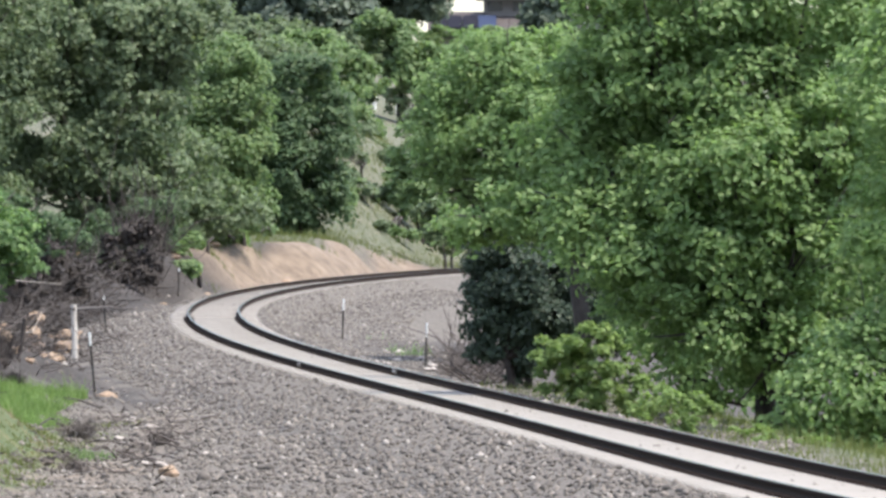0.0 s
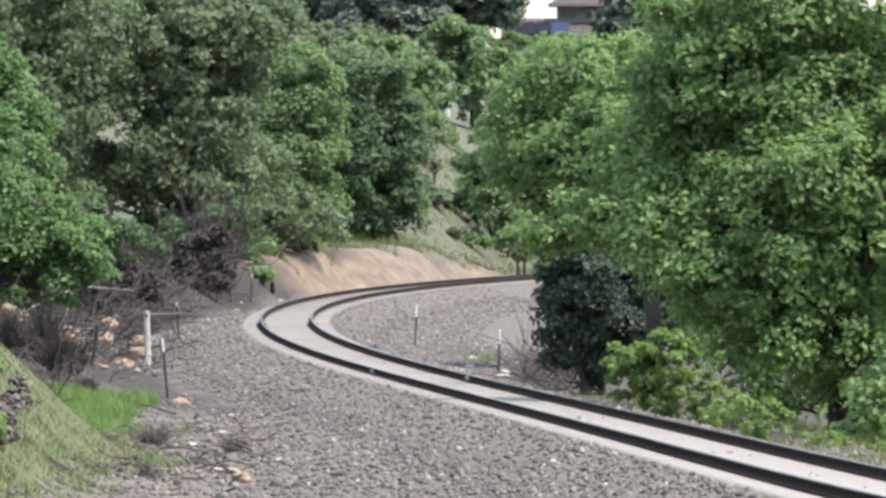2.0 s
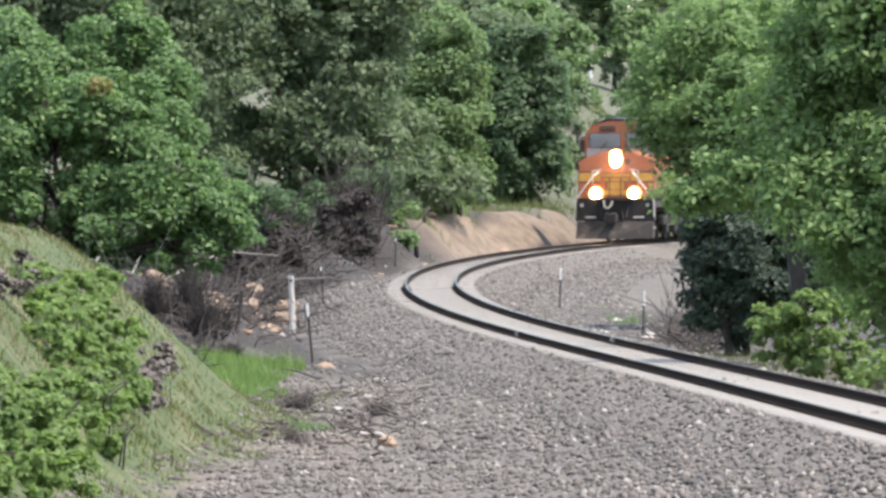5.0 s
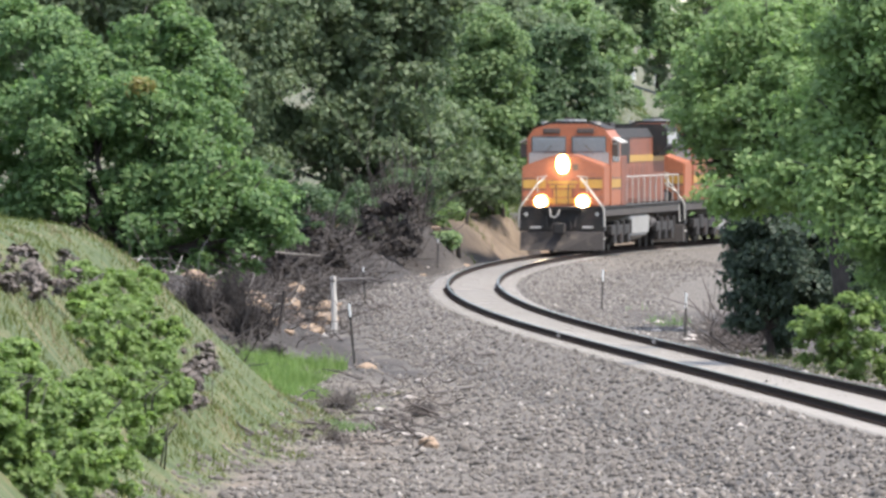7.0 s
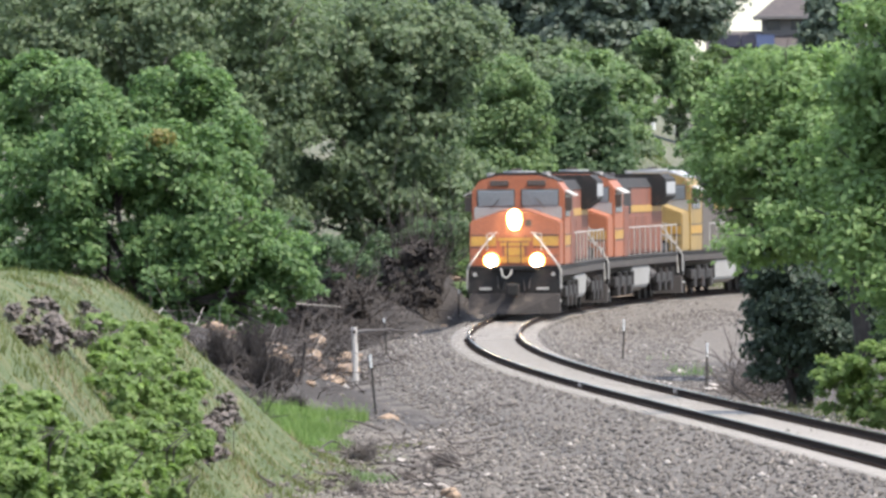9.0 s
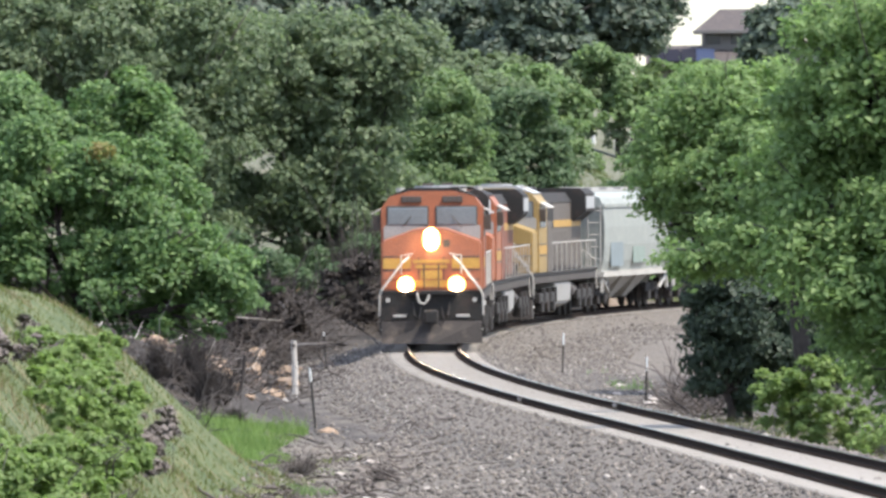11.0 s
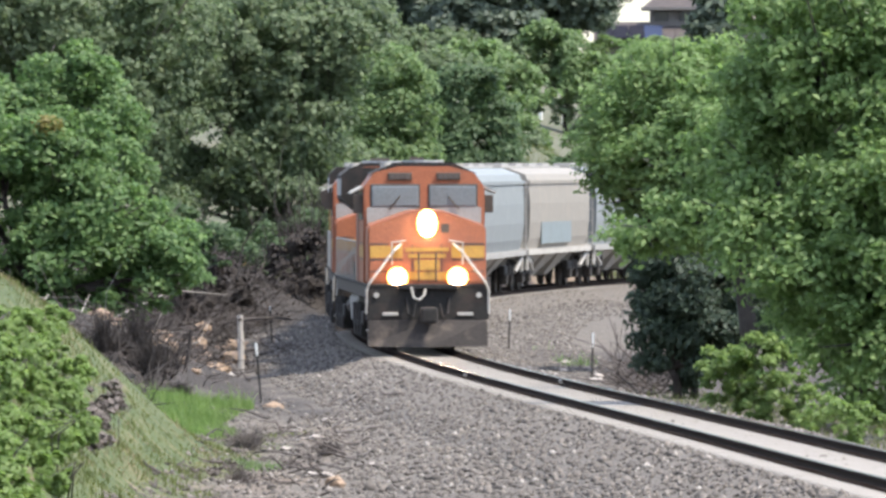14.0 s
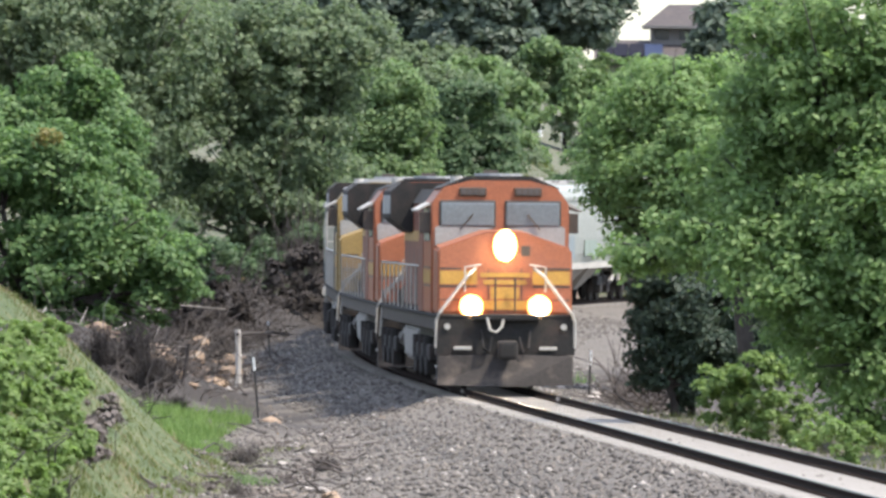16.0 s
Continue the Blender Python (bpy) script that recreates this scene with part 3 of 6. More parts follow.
cottonwood(1.70, 235.0, -0.81, [(0.00, 0.00, 7.20, 1.76, 1.17), (-0.59, 0.00, 7.93, 1.03, 0.59), (0.73, 0.00, 8.00, 1.17, 0.59), (1.32, 1.00, 7.49, 1.32, 1.03), (-1.03, 0.00, 6.61, 1.40, 1.17), (-1.62, 0.00, 5.80, 1.03, 0.88), (-1.69, 0.00, 5.21, 0.62, 0.53), (-0.15, -1.00, 5.43, 1.62, 1.32), (0.88, 0.00, 5.73, 1.62, 1.47), (-0.59, 0.00, 4.33, 1.17, 0.95), (0.15, 0.00, 3.97, 1.47, 1.03), (-0.88, 0.00, 3.53, 0.59, 0.59), (1.47, -1.00, 3.82, 1.47, 1.32), (0.88, -2.00, 6.46, 1.17, 1.17), (-1.94, 0.00, 5.11, 0.68, 0.53), (-1.38, -0.50, 4.94, 0.68, 0.50)], 103, 1600)
ash(9.60, 288.0, -0.90, [(0.00, 0.00, 8.20, 2.40, 2.20), (-2.80, 0.00, 7.40, 2.20, 2.00), (2.80, 0.00, 8.00, 2.40, 2.20), (0.00, 0.00, 4.60, 2.60, 2.40), (-2.60, 0.00, 4.00, 2.00, 2.00), (3.20, 0.00, 4.40, 2.60, 2.40), (0.40, 0.00, 1.60, 2.40, 1.60), (4.60, 0.00, 1.80, 2.00, 1.60)], 109, 750)
ash(15.60, 292.0, -0.90, [(0.00, 0.00, 8.20, 2.60, 2.40), (-1.20, 0.00, 4.60, 2.60, 2.40), (1.80, 0.00, 4.00, 2.40, 2.40), (0.00, 0.00, 1.60, 2.40, 1.60)], 110, 700)
juniper(1.85, 203.0, -0.25, [(0.00, 0.00, 2.35, 1.27, 1.14), (-0.63, 0.00, 1.33, 0.89, 1.14), (0.38, 0.00, 0.95, 1.27, 1.02), (-0.82, 0.00, 2.47, 0.63, 0.89), (1.01, 0.00, 1.84, 1.02, 1.27), (0.00, 0.00, 3.24, 0.89, 0.76), (-0.38, 0.00, 0.57, 0.89, 0.63), (1.90, 0.00, 1.33, 0.89, 0.89)], 104)
bush(2.75, 172.0, -0.10, [(0.00, 0.00, 1.02, 0.81, 0.54), (0.54, 0.00, 0.59, 0.81, 0.54), (-0.59, 0.00, 1.08, 0.48, 0.43), (0.97, 0.00, 0.27, 0.59, 0.43), (0.11, 0.00, 1.45, 0.48, 0.38), (0.22, 0.00, 0.32, 0.75, 0.38), (-0.64, 0.00, 0.70, 0.43, 0.38)], 105)
bush(4.01, 158.0, 0.02, [(-0.20, 0.00, 0.35, 0.59, 0.49), (0.49, 0.00, 0.30, 0.49, 0.44), (1.38, 0.00, -0.20, 0.69, 0.35), (2.37, 0.00, -0.39, 0.79, 0.40)], 106, 1800)
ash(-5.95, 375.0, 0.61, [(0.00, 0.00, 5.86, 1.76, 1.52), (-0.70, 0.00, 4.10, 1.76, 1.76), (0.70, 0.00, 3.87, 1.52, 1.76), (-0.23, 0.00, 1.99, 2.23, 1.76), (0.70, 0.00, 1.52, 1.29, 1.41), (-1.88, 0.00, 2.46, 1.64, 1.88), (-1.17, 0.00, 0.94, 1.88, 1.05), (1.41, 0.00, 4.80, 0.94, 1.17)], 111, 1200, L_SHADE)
ash(-9.28, 350.0, 0.18, [(0.22, 0.00, 7.33, 1.86, 1.20), (-0.66, 0.00, 6.12, 1.64, 1.42), (1.09, 0.00, 5.69, 1.64, 1.42), (0.00, 0.00, 4.59, 2.08, 1.53), (1.53, 0.00, 4.16, 1.20, 1.42), (0.22, 0.00, 2.84, 1.97, 1.31), (1.09, 0.00, 1.75, 1.53, 0.98)], 112, 1100)
elm(-12.44, 335.0, -0.21, [(-0.21, 0.00, 8.79, 2.93, 2.09), (-2.72, 0.00, 8.38, 2.72, 2.51), (-1.88, 0.00, 5.23, 2.93, 2.51), (0.63, 0.00, 6.07, 2.51, 2.30), (-0.21, 0.00, 3.14, 2.51, 1.88), (-2.72, 0.00, 2.72, 2.30, 2.09), (1.47, 0.00, 2.72, 1.68, 1.68), (1.26, 0.00, 8.38, 1.88, 1.88), (2.72, 0.00, 9.21, 1.68, 1.26), (-0.42, 0.00, 1.05, 1.68, 1.05), (-2.72, 0.00, 1.05, 1.68, 0.84), (1.15, 0.00, 0.84, 1.15, 1.26), (0.21, 0.00, 0.21, 1.26, 0.84), (1.78, 0.00, 0.10, 0.73, 0.80), (1.05, 0.00, -0.42, 0.84, 0.52)], 113)
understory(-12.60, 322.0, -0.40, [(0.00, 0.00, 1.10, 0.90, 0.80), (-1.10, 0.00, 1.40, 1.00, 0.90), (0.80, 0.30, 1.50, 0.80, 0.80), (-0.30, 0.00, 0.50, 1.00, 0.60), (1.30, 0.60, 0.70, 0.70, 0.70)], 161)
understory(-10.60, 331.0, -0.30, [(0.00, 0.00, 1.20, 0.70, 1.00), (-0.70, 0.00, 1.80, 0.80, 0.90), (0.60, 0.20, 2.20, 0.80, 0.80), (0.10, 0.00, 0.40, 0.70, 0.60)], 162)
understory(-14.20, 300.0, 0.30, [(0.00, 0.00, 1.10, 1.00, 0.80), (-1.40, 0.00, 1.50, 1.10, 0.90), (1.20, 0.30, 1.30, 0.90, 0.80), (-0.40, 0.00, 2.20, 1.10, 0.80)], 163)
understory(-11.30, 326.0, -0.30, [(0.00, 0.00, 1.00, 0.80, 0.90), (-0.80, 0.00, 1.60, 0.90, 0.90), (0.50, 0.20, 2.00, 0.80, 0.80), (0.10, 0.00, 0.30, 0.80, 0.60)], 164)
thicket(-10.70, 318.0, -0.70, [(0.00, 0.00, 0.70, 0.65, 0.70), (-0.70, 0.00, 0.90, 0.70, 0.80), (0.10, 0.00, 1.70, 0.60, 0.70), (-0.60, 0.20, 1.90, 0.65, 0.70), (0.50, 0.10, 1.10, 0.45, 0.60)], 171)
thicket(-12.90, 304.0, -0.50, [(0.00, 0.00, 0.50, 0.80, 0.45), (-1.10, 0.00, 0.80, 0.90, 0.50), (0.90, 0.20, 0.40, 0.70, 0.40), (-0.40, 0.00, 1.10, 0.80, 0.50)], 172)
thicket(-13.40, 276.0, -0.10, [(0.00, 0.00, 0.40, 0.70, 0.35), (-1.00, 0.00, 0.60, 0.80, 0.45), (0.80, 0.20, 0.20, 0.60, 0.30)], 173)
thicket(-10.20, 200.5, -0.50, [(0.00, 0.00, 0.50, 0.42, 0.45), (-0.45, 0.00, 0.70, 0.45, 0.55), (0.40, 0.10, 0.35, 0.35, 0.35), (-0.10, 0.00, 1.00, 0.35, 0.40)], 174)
elm(-9.79, 345.0, -0.17, [(-0.65, 0.00, 3.67, 1.72, 1.72), (0.00, 0.00, 1.73, 1.51, 1.29), (1.51, 0.00, 1.94, 1.51, 0.97), (-1.29, 0.00, 0.86, 1.29, 0.97)], 114, 750)
elm(-18.64, 330.0, -0.12, [(-0.62, 0.00, 9.07, 3.09, 2.68), (-2.68, 0.00, 9.90, 2.68, 2.48), (1.24, 0.00, 6.19, 2.48, 2.48), (-0.62, 0.00, 4.54, 2.89, 2.68), (-4.74, 0.00, 8.87, 2.89, 2.68), (-7.43, 0.00, 9.07, 2.89, 2.68), (2.47, 0.00, 9.28, 2.06, 2.06), (1.24, 0.00, 2.06, 2.27, 1.86)], 115, 620)
maple(-13.63, 215.0, 0.41, [(-0.94, 0.00, 4.97, 1.55, 1.01), (0.67, 0.00, 4.43, 1.28, 1.01), (-2.02, 0.00, 4.17, 1.55, 1.14), (-0.13, 0.00, 3.36, 1.81, 1.28), (1.48, 0.00, 3.09, 1.28, 1.01), (2.69, 0.00, 2.15, 1.14, 1.01), (-1.34, 0.00, 2.15, 1.81, 1.28), (0.67, 0.00, 1.61, 1.68, 1.14), (2.15, 0.00, 1.21, 1.01, 0.74), (-0.40, 0.00, 0.67, 1.75, 0.81), (3.22, 0.00, 1.75, 0.74, 0.74), (-2.82, 0.00, 2.55, 1.48, 1.48), (-3.09, 0.00, 0.81, 1.48, 0.81)], 116, 1500, (0.34, -1.2, 5.17, 0.4))
maple(-16.59, 228.0, 0.52, [(-0.29, 0.00, 5.84, 1.64, 1.35), (1.71, 0.00, 5.42, 1.64, 1.07), (3.56, 0.00, 5.42, 1.21, 1.07), (3.99, 0.00, 4.13, 1.07, 0.93), (-1.71, 0.00, 5.13, 1.64, 1.64), (2.85, 0.00, 6.41, 0.93, 0.64)], 117)
elm(-18.10, 400.0, 2.40, [(0.00, 0.00, 6.75, 3.00, 2.75), (-3.00, 0.00, 5.25, 3.00, 2.75), (-6.00, 0.00, 6.75, 3.00, 2.75), (-9.00, 0.00, 5.25, 3.00, 2.75), (-12.00, 0.00, 5.75, 3.00, 3.00), (3.00, 0.00, 4.25, 2.75, 2.50), (6.00, 0.00, 5.25, 2.75, 2.25), (-3.00, 0.00, 1.25, 3.25, 2.25), (-7.75, 0.00, 1.25, 3.50, 2.50), (1.50, 0.00, 0.25, 3.00, 1.75), (-12.75, 0.00, 0.75, 3.25, 2.75), (-14.00, 0.00, 8.25, 3.00, 2.75)], 118, 600)
elm(-9.33, 410.0, 3.09, [(0.00, 0.00, 3.84, 2.05, 1.54), (1.54, 0.00, 4.36, 1.79, 1.28), (-1.02, 0.00, 1.28, 2.31, 1.79), (1.28, 0.00, 1.03, 2.05, 1.54), (-3.07, 0.00, 1.03, 2.31, 2.05)], 119)
pine(-15.73, 520.0, 10.20, [(0.00, 0.00, 2.93, 2.27, 2.60), (-0.97, 0.00, 1.30, 2.27, 1.95), (0.97, 0.00, 0.65, 2.27, 1.62)], 121)
pine(-12.06, 530.0, 10.29, [(0.33, 0.00, 2.98, 2.65, 2.65), (-0.99, 0.00, 1.32, 2.32, 1.99), (1.66, 0.00, 0.66, 2.32, 1.49)], 122)
pine(-7.68, 525.0, 9.92, [(0.33, 0.00, 2.95, 2.95, 2.30), (-0.98, 0.00, 1.31, 2.30, 1.64), (1.64, 0.00, 0.98, 2.30, 1.31)], 123)
pine(-3.17, 540.0, 10.38, [(0.00, 0.00, 3.38, 3.04, 2.53), (-1.69, 0.00, 1.35, 2.36, 1.52), (1.35, 0.00, 2.19, 2.36, 1.52)], 124)
pine(6.28, 500.0, 9.09, [(0.00, 0.00, 2.19, 1.41, 2.19), (0.47, 0.00, 0.94, 1.25, 1.25), (-0.78, 0.00, 1.25, 0.94, 0.94)], 125)
pine(-0.14, 548.0, 11.82, [(-0.17, 0.00, 2.33, 1.64, 1.44), (-2.74, 0.00, 2.74, 2.40, 2.06), (-1.54, 0.00, 1.71, 1.37, 1.20)], 126)
pine(-29.28, 530.0, 10.29, [(0.66, 0.00, 3.31, 3.31, 2.98), (-3.31, 0.00, 2.98, 3.31, 2.98), (3.97, 0.00, 3.64, 2.98, 2.65)], 128)
pine(-39.59, 535.0, 10.33, [(2.34, 0.00, 3.34, 3.34, 3.01), (-1.34, 0.00, 3.01, 3.34, 3.01), (-4.35, 0.00, 3.01, 3.34, 3.34)], 129)
pine(-19.53, 535.0, 10.33, [(-0.33, 0.00, 3.34, 3.01, 3.01), (-3.34, 0.00, 3.01, 3.01, 3.01)], 127)
pine(-5.40, 556.0, 10.90, [(0.00, 0.00, 2.80, 2.60, 2.40), (-2.20, 0.00, 3.20, 2.40, 2.20), (1.60, 0.00, 2.40, 2.00, 1.90), (-0.60, 0.00, 0.60, 3.00, 1.50)], 151)
pine(-10.20, 552.0, 10.90, [(0.00, 0.00, 3.20, 2.80, 2.50), (-2.60, 0.00, 2.80, 2.60, 2.40), (2.20, 0.00, 2.60, 2.40, 2.20), (0.00, 0.00, 0.60, 3.20, 1.60)], 152)
pine(-15.80, 556.0, 10.90, [(0.00, 0.00, 3.30, 3.00, 2.60), (-3.00, 0.00, 3.00, 2.80, 2.60), (0.00, 0.00, 0.60, 3.60, 1.80)], 153)
pine(-22.60, 552.0, 10.90, [(0.00, 0.00, 3.30, 3.20, 2.80), (-3.40, 0.00, 3.00, 3.00, 2.80), (0.00, 0.00, 0.60, 3.80, 1.80)], 154)
pine(-31.00, 556.0, 10.90, [(0.00, 0.00, 3.40, 3.60, 3.00), (-4.00, 0.00, 3.20, 3.40, 3.00), (3.60, 0.00, 2.80, 3.20, 2.60), (0.00, 0.00, 0.40, 4.20, 1.80)], 155)
pine(-41.00, 556.0, 10.90, [(0.00, 0.00, 3.40, 3.80, 3.20), (-4.20, 0.00, 3.20, 3.60, 3.20), (4.00, 0.00, 3.00, 3.40, 2.80), (0.00, 0.00, 0.40, 4.60, 1.80)], 156)
pine(9.40, 560.0, 9.80, [(0.00, 0.00, 2.60, 2.40, 2.60), (2.60, 0.00, 2.20, 2.60, 2.60), (-1.20, 0.00, 0.80, 2.00, 1.60), (1.60, 0.00, 0.40, 3.00, 1.80)], 157)
oak_shrub(-2.47, 470.0, 7.12, [(0.00, 0.00, 1.91, 1.76, 1.47), (1.03, 0.00, 1.32, 1.32, 1.17), (-0.88, 0.00, 2.50, 1.32, 1.17), (0.59, 0.00, 0.59, 1.62, 1.03)], 131)
oak_shrub(-5.17, 450.0, 5.93, [(0.00, 0.00, 1.69, 1.83, 1.27), (1.12, 0.00, 1.12, 1.27, 0.98), (-1.12, 0.00, 2.25, 1.55, 1.27)], 132)
oak_shrub(-6.16, 440.0, 5.65, [(-0.55, 0.00, 2.47, 1.79, 1.51), (1.10, 0.00, 0.28, 1.51, 1.51), (1.65, 0.00, -1.10, 1.51, 1.51)], 133)
grey_shrub(-10.02, 480.0, 8.35, [(0.00, 0.00, 0.90, 1.50, 0.90), (1.50, 0.00, 1.05, 1.50, 0.90)], 134)
grey_shrub(-3.60, 430.0, 2.96, [(-0.27, 0.00, 0.81, 1.21, 1.48), (0.54, 0.00, 0.00, 1.07, 1.21), (-0.81, 0.00, -0.27, 1.07, 1.21)], 135)
grey_shrub(-3.64, 470.0, 6.24, [(0.00, 0.00, 0.44, 0.88, 0.59), (0.88, 0.00, 0.88, 1.32, 0.73), (-0.59, 0.00, 2.35, 1.76, 1.17)], 136)
oak_shrub(-1.10, 400.0, 1.15, [(0.00, 0.00, 2.75, 1.25, 1.25), (-0.62, 0.00, 1.25, 0.75, 1.25), (0.25, 0.00, 0.75, 1.12, 1.38)], 137)
grey_shrub(0.14, 385.0, -0.12, [(0.00, 0.00, 0.72, 0.96, 0.84), (-0.48, 0.00, 1.20, 0.84, 0.84)], 138)
grey_shrub(-5.52, 480.0, 8.35, [(0.60, 0.00, 0.45, 1.50, 0.90), (-0.90, 0.00, 0.75, 1.50, 0.90)], 139)
oak_shrub(1.38, 480.0, 8.05, [(0.00, 0.00, 0.00, 1.80, 1.20), (2.10, 0.00, 0.15, 1.80, 1.20), (-1.50, 0.00, -0.75, 1.65, 1.20)], 140)
grey_shrub(-8.58, 520.0, 9.23, [(-0.65, 0.00, 0.97, 1.95, 0.98), (-3.25, 0.00, 0.97, 1.95, 0.98), (-5.53, 0.00, 0.97, 1.95, 1.30)], 141)
grey_shrub(-0.66, 440.0, 4.00, [(-0.28, 0.00, 1.24, 0.96, 0.82), (0.28, 0.00, 2.20, 0.96, 0.82)], 143)
grey_shrub(-2.21, 420.0, 2.24, [(0.00, 0.00, 1.05, 0.79, 0.58), (0.66, 0.00, 0.79, 0.73, 0.58)], 144)
oak_shrub(-5.21, 430.0, 2.43, [(0.27, 0.00, 0.54, 1.21, 1.07), (0.81, 0.00, -0.54, 0.94, 0.94)], 145)
grey_shrub(-1.29, 470.0, 7.12, [(0.00, 0.00, 0.00, 1.17, 0.65), (-1.17, 0.00, -1.03, 0.88, 0.47)], 146)
oak_shrub(0.55, 545.0, 9.81, [(-0.34, 0.00, 0.20, 1.70, 0.68), (1.70, 0.00, 0.27, 1.70, 0.68), (3.75, 0.00, 0.27, 1.70, 0.68), (5.11, 0.00, 0.41, 1.53, 0.68)], 147)
sage(-9.47, 125.4, 2.78, [(0.06, 0.07, 0.11, 0.37, 0.22), (0.08, 2.07, 0.08, 0.39, 0.23), (-0.07, -2.43, 0.32, 0.39, 0.24), (0.18, -1.43, 0.03, 0.28, 0.17), (-0.18, 2.07, 0.31, 0.34, 0.20), (-0.23, 3.57, 0.38, 0.29, 0.17), (0.18, -3.93, 0.12, 0.37, 0.22)], 1520, 3400)
sage(-9.44, 133.1, 2.71, [(0.06, -5.07, 0.11, 0.28, 0.17), (-0.23, 2.93, 0.32, 0.26, 0.16), (-0.17, 4.43, 0.25, 0.29, 0.17), (0.09, 0.43, 0.02, 0.30, 0.18), (0.02, 2.43, 0.12, 0.35, 0.21), (0.13, -5.57, 0.08, 0.36, 0.21), (0.08, 0.43, 0.01, 0.30, 0.18)], 1521, 3400)
bush(-9.27, 134.1, 2.50, [(-0.15, 2.86, 0.27, 0.26, 0.20), (-0.11, -0.14, 0.32, 0.34, 0.25), (0.03, -2.64, 0.18, 0.29, 0.22), (0.06, -0.64, 0.09, 0.32, 0.24), (-0.04, 0.86, 0.23, 0.35, 0.26), (0.10, -2.14, 0.07, 0.24, 0.18), (0.13, 1.86, -0.04, 0.24, 0.18)], 1530, 3400)
bush(-9.19, 143.7, 2.21, [(-0.07, 3.83, 0.15, 0.32, 0.24), (-0.08, -2.67, 0.35, 0.27, 0.20), (-0.08, 5.83, 0.19, 0.35, 0.26), (0.06, 1.83, -0.02, 0.29, 0.22), (0.05, -2.67, 0.25, 0.35, 0.26), (0.12, -6.17, 0.24, 0.35, 0.26)], 1531, 3400)
bush(-8.73, 131.1, 1.90, [(-0.11, 4.44, 0.29, 0.45, 0.36), (-0.04, -3.06, 0.37, 0.40, 0.32), (0.00, 4.44, 0.20, 0.45, 0.36), (-0.08, 1.94, 0.21, 0.35, 0.28), (-0.09, -1.56, 0.44, 0.32, 0.26), (0.27, -2.06, -0.07, 0.33, 0.26), (0.12, -4.56, 0.14, 0.39, 0.31), (-0.08, 0.44, 0.33, 0.40, 0.32)], 1510, 3400)
bush(-8.50, 138.4, 1.50, [(-0.02, 3.12, 0.21, 0.35, 0.28), (0.01, -4.38, 0.19, 0.29, 0.23), (0.09, -2.38, 0.11, 0.30, 0.24), (0.16, -0.88, 0.05, 0.38, 0.30), (-0.28, 7.12, 0.31, 0.35, 0.28), (0.01, -4.88, 0.20, 0.33, 0.26), (0.12, -3.38, 0.12, 0.42, 0.33), (-0.06, 5.62, 0.13, 0.36, 0.29)], 1511, 3400)
bush(-8.07, 125.1, 1.17, [(0.05, 1.88, 0.24, 0.35, 0.28), (-0.18, 1.38, 0.45, 0.37, 0.29), (0.17, 1.38, 0.10, 0.41, 0.33), (-0.11, 1.38, 0.30, 0.32, 0.25), (0.01, -3.12, 0.31, 0.46, 0.36), (0.02, -2.12, 0.26, 0.44, 0.35), (0.05, 1.38, 0.20, 0.44, 0.35), (0.02, -2.12, 0.25, 0.35, 0.28)], 1512, 3400)
bush(-7.93, 130.9, 0.91, [(0.07, -0.92, 0.25, 0.36, 0.29), (0.12, -3.42, 0.25, 0.35, 0.28), (-0.21, 4.58, 0.42, 0.34, 0.27), (0.01, -1.92, 0.31, 0.32, 0.26), (0.01, 3.08, 0.17, 0.37, 0.30), (0.03, -1.42, 0.34, 0.36, 0.29)], 1513, 3400)
sage(-7.98, 141.1, 0.87, [(-0.17, 4.38, 0.25, 0.30, 0.30), (0.15, -1.12, 0.14, 0.32, 0.32), (-0.01, 2.38, 0.13, 0.26, 0.26), (0.13, -5.62, 0.17, 0.31, 0.31), (0.05, -2.12, 0.15, 0.29, 0.29), (-0.30, 5.88, 0.35, 0.29, 0.29), (0.07, -1.62, 0.13, 0.25, 0.25), (0.11, -2.12, 0.07, 0.28, 0.28)], 1540, 3400)
bush(-8.21, 108.9, 1.79, [(-0.19, 5.06, 0.21, 0.33, 0.27), (0.08, -0.94, 0.08, 0.34, 0.28), (0.12, 0.56, 0.02, 0.31, 0.25), (-0.05, 1.06, 0.22, 0.31, 0.25), (-0.07, -1.44, 0.27, 0.34, 0.27), (-0.09, 0.06, 0.34, 0.39, 0.31), (0.04, -0.94, 0.15, 0.42, 0.33), (0.15, -3.44, 0.01, 0.30, 0.24)], 1560, 3400)
bush(-7.96, 113.6, 1.31, [(-0.14, 1.44, 0.40, 0.38, 0.31), (0.07, -4.06, 0.29, 0.37, 0.30), (-0.02, -3.56, 0.35, 0.32, 0.26), (-0.09, 1.94, 0.37, 0.42, 0.33), (0.09, 1.94, 0.12, 0.38, 0.31), (0.05, 2.44, 0.15, 0.37, 0.30), (-0.10, -1.56, 0.35, 0.41, 0.33), (0.12, 1.44, 0.11, 0.42, 0.34)], 1561, 3400)
bush(-7.61, 101.2, 1.23, [(0.08, -1.17, 0.00, 0.30, 0.24), (-0.09, -1.17, 0.30, 0.42, 0.34), (-0.07, -1.17, 0.30, 0.48, 0.38), (-0.06, 0.83, 0.26, 0.35, 0.28), (0.04, -1.17, -0.01, 0.38, 0.30), (0.26, 0.83, 0.06, 0.42, 0.34), (0.01, -1.17, 0.01, 0.40, 0.32), (-0.10, 1.83, 0.39, 0.50, 0.40), (-0.09, 2.33, 0.33, 0.40, 0.32)], 1562, 3400)
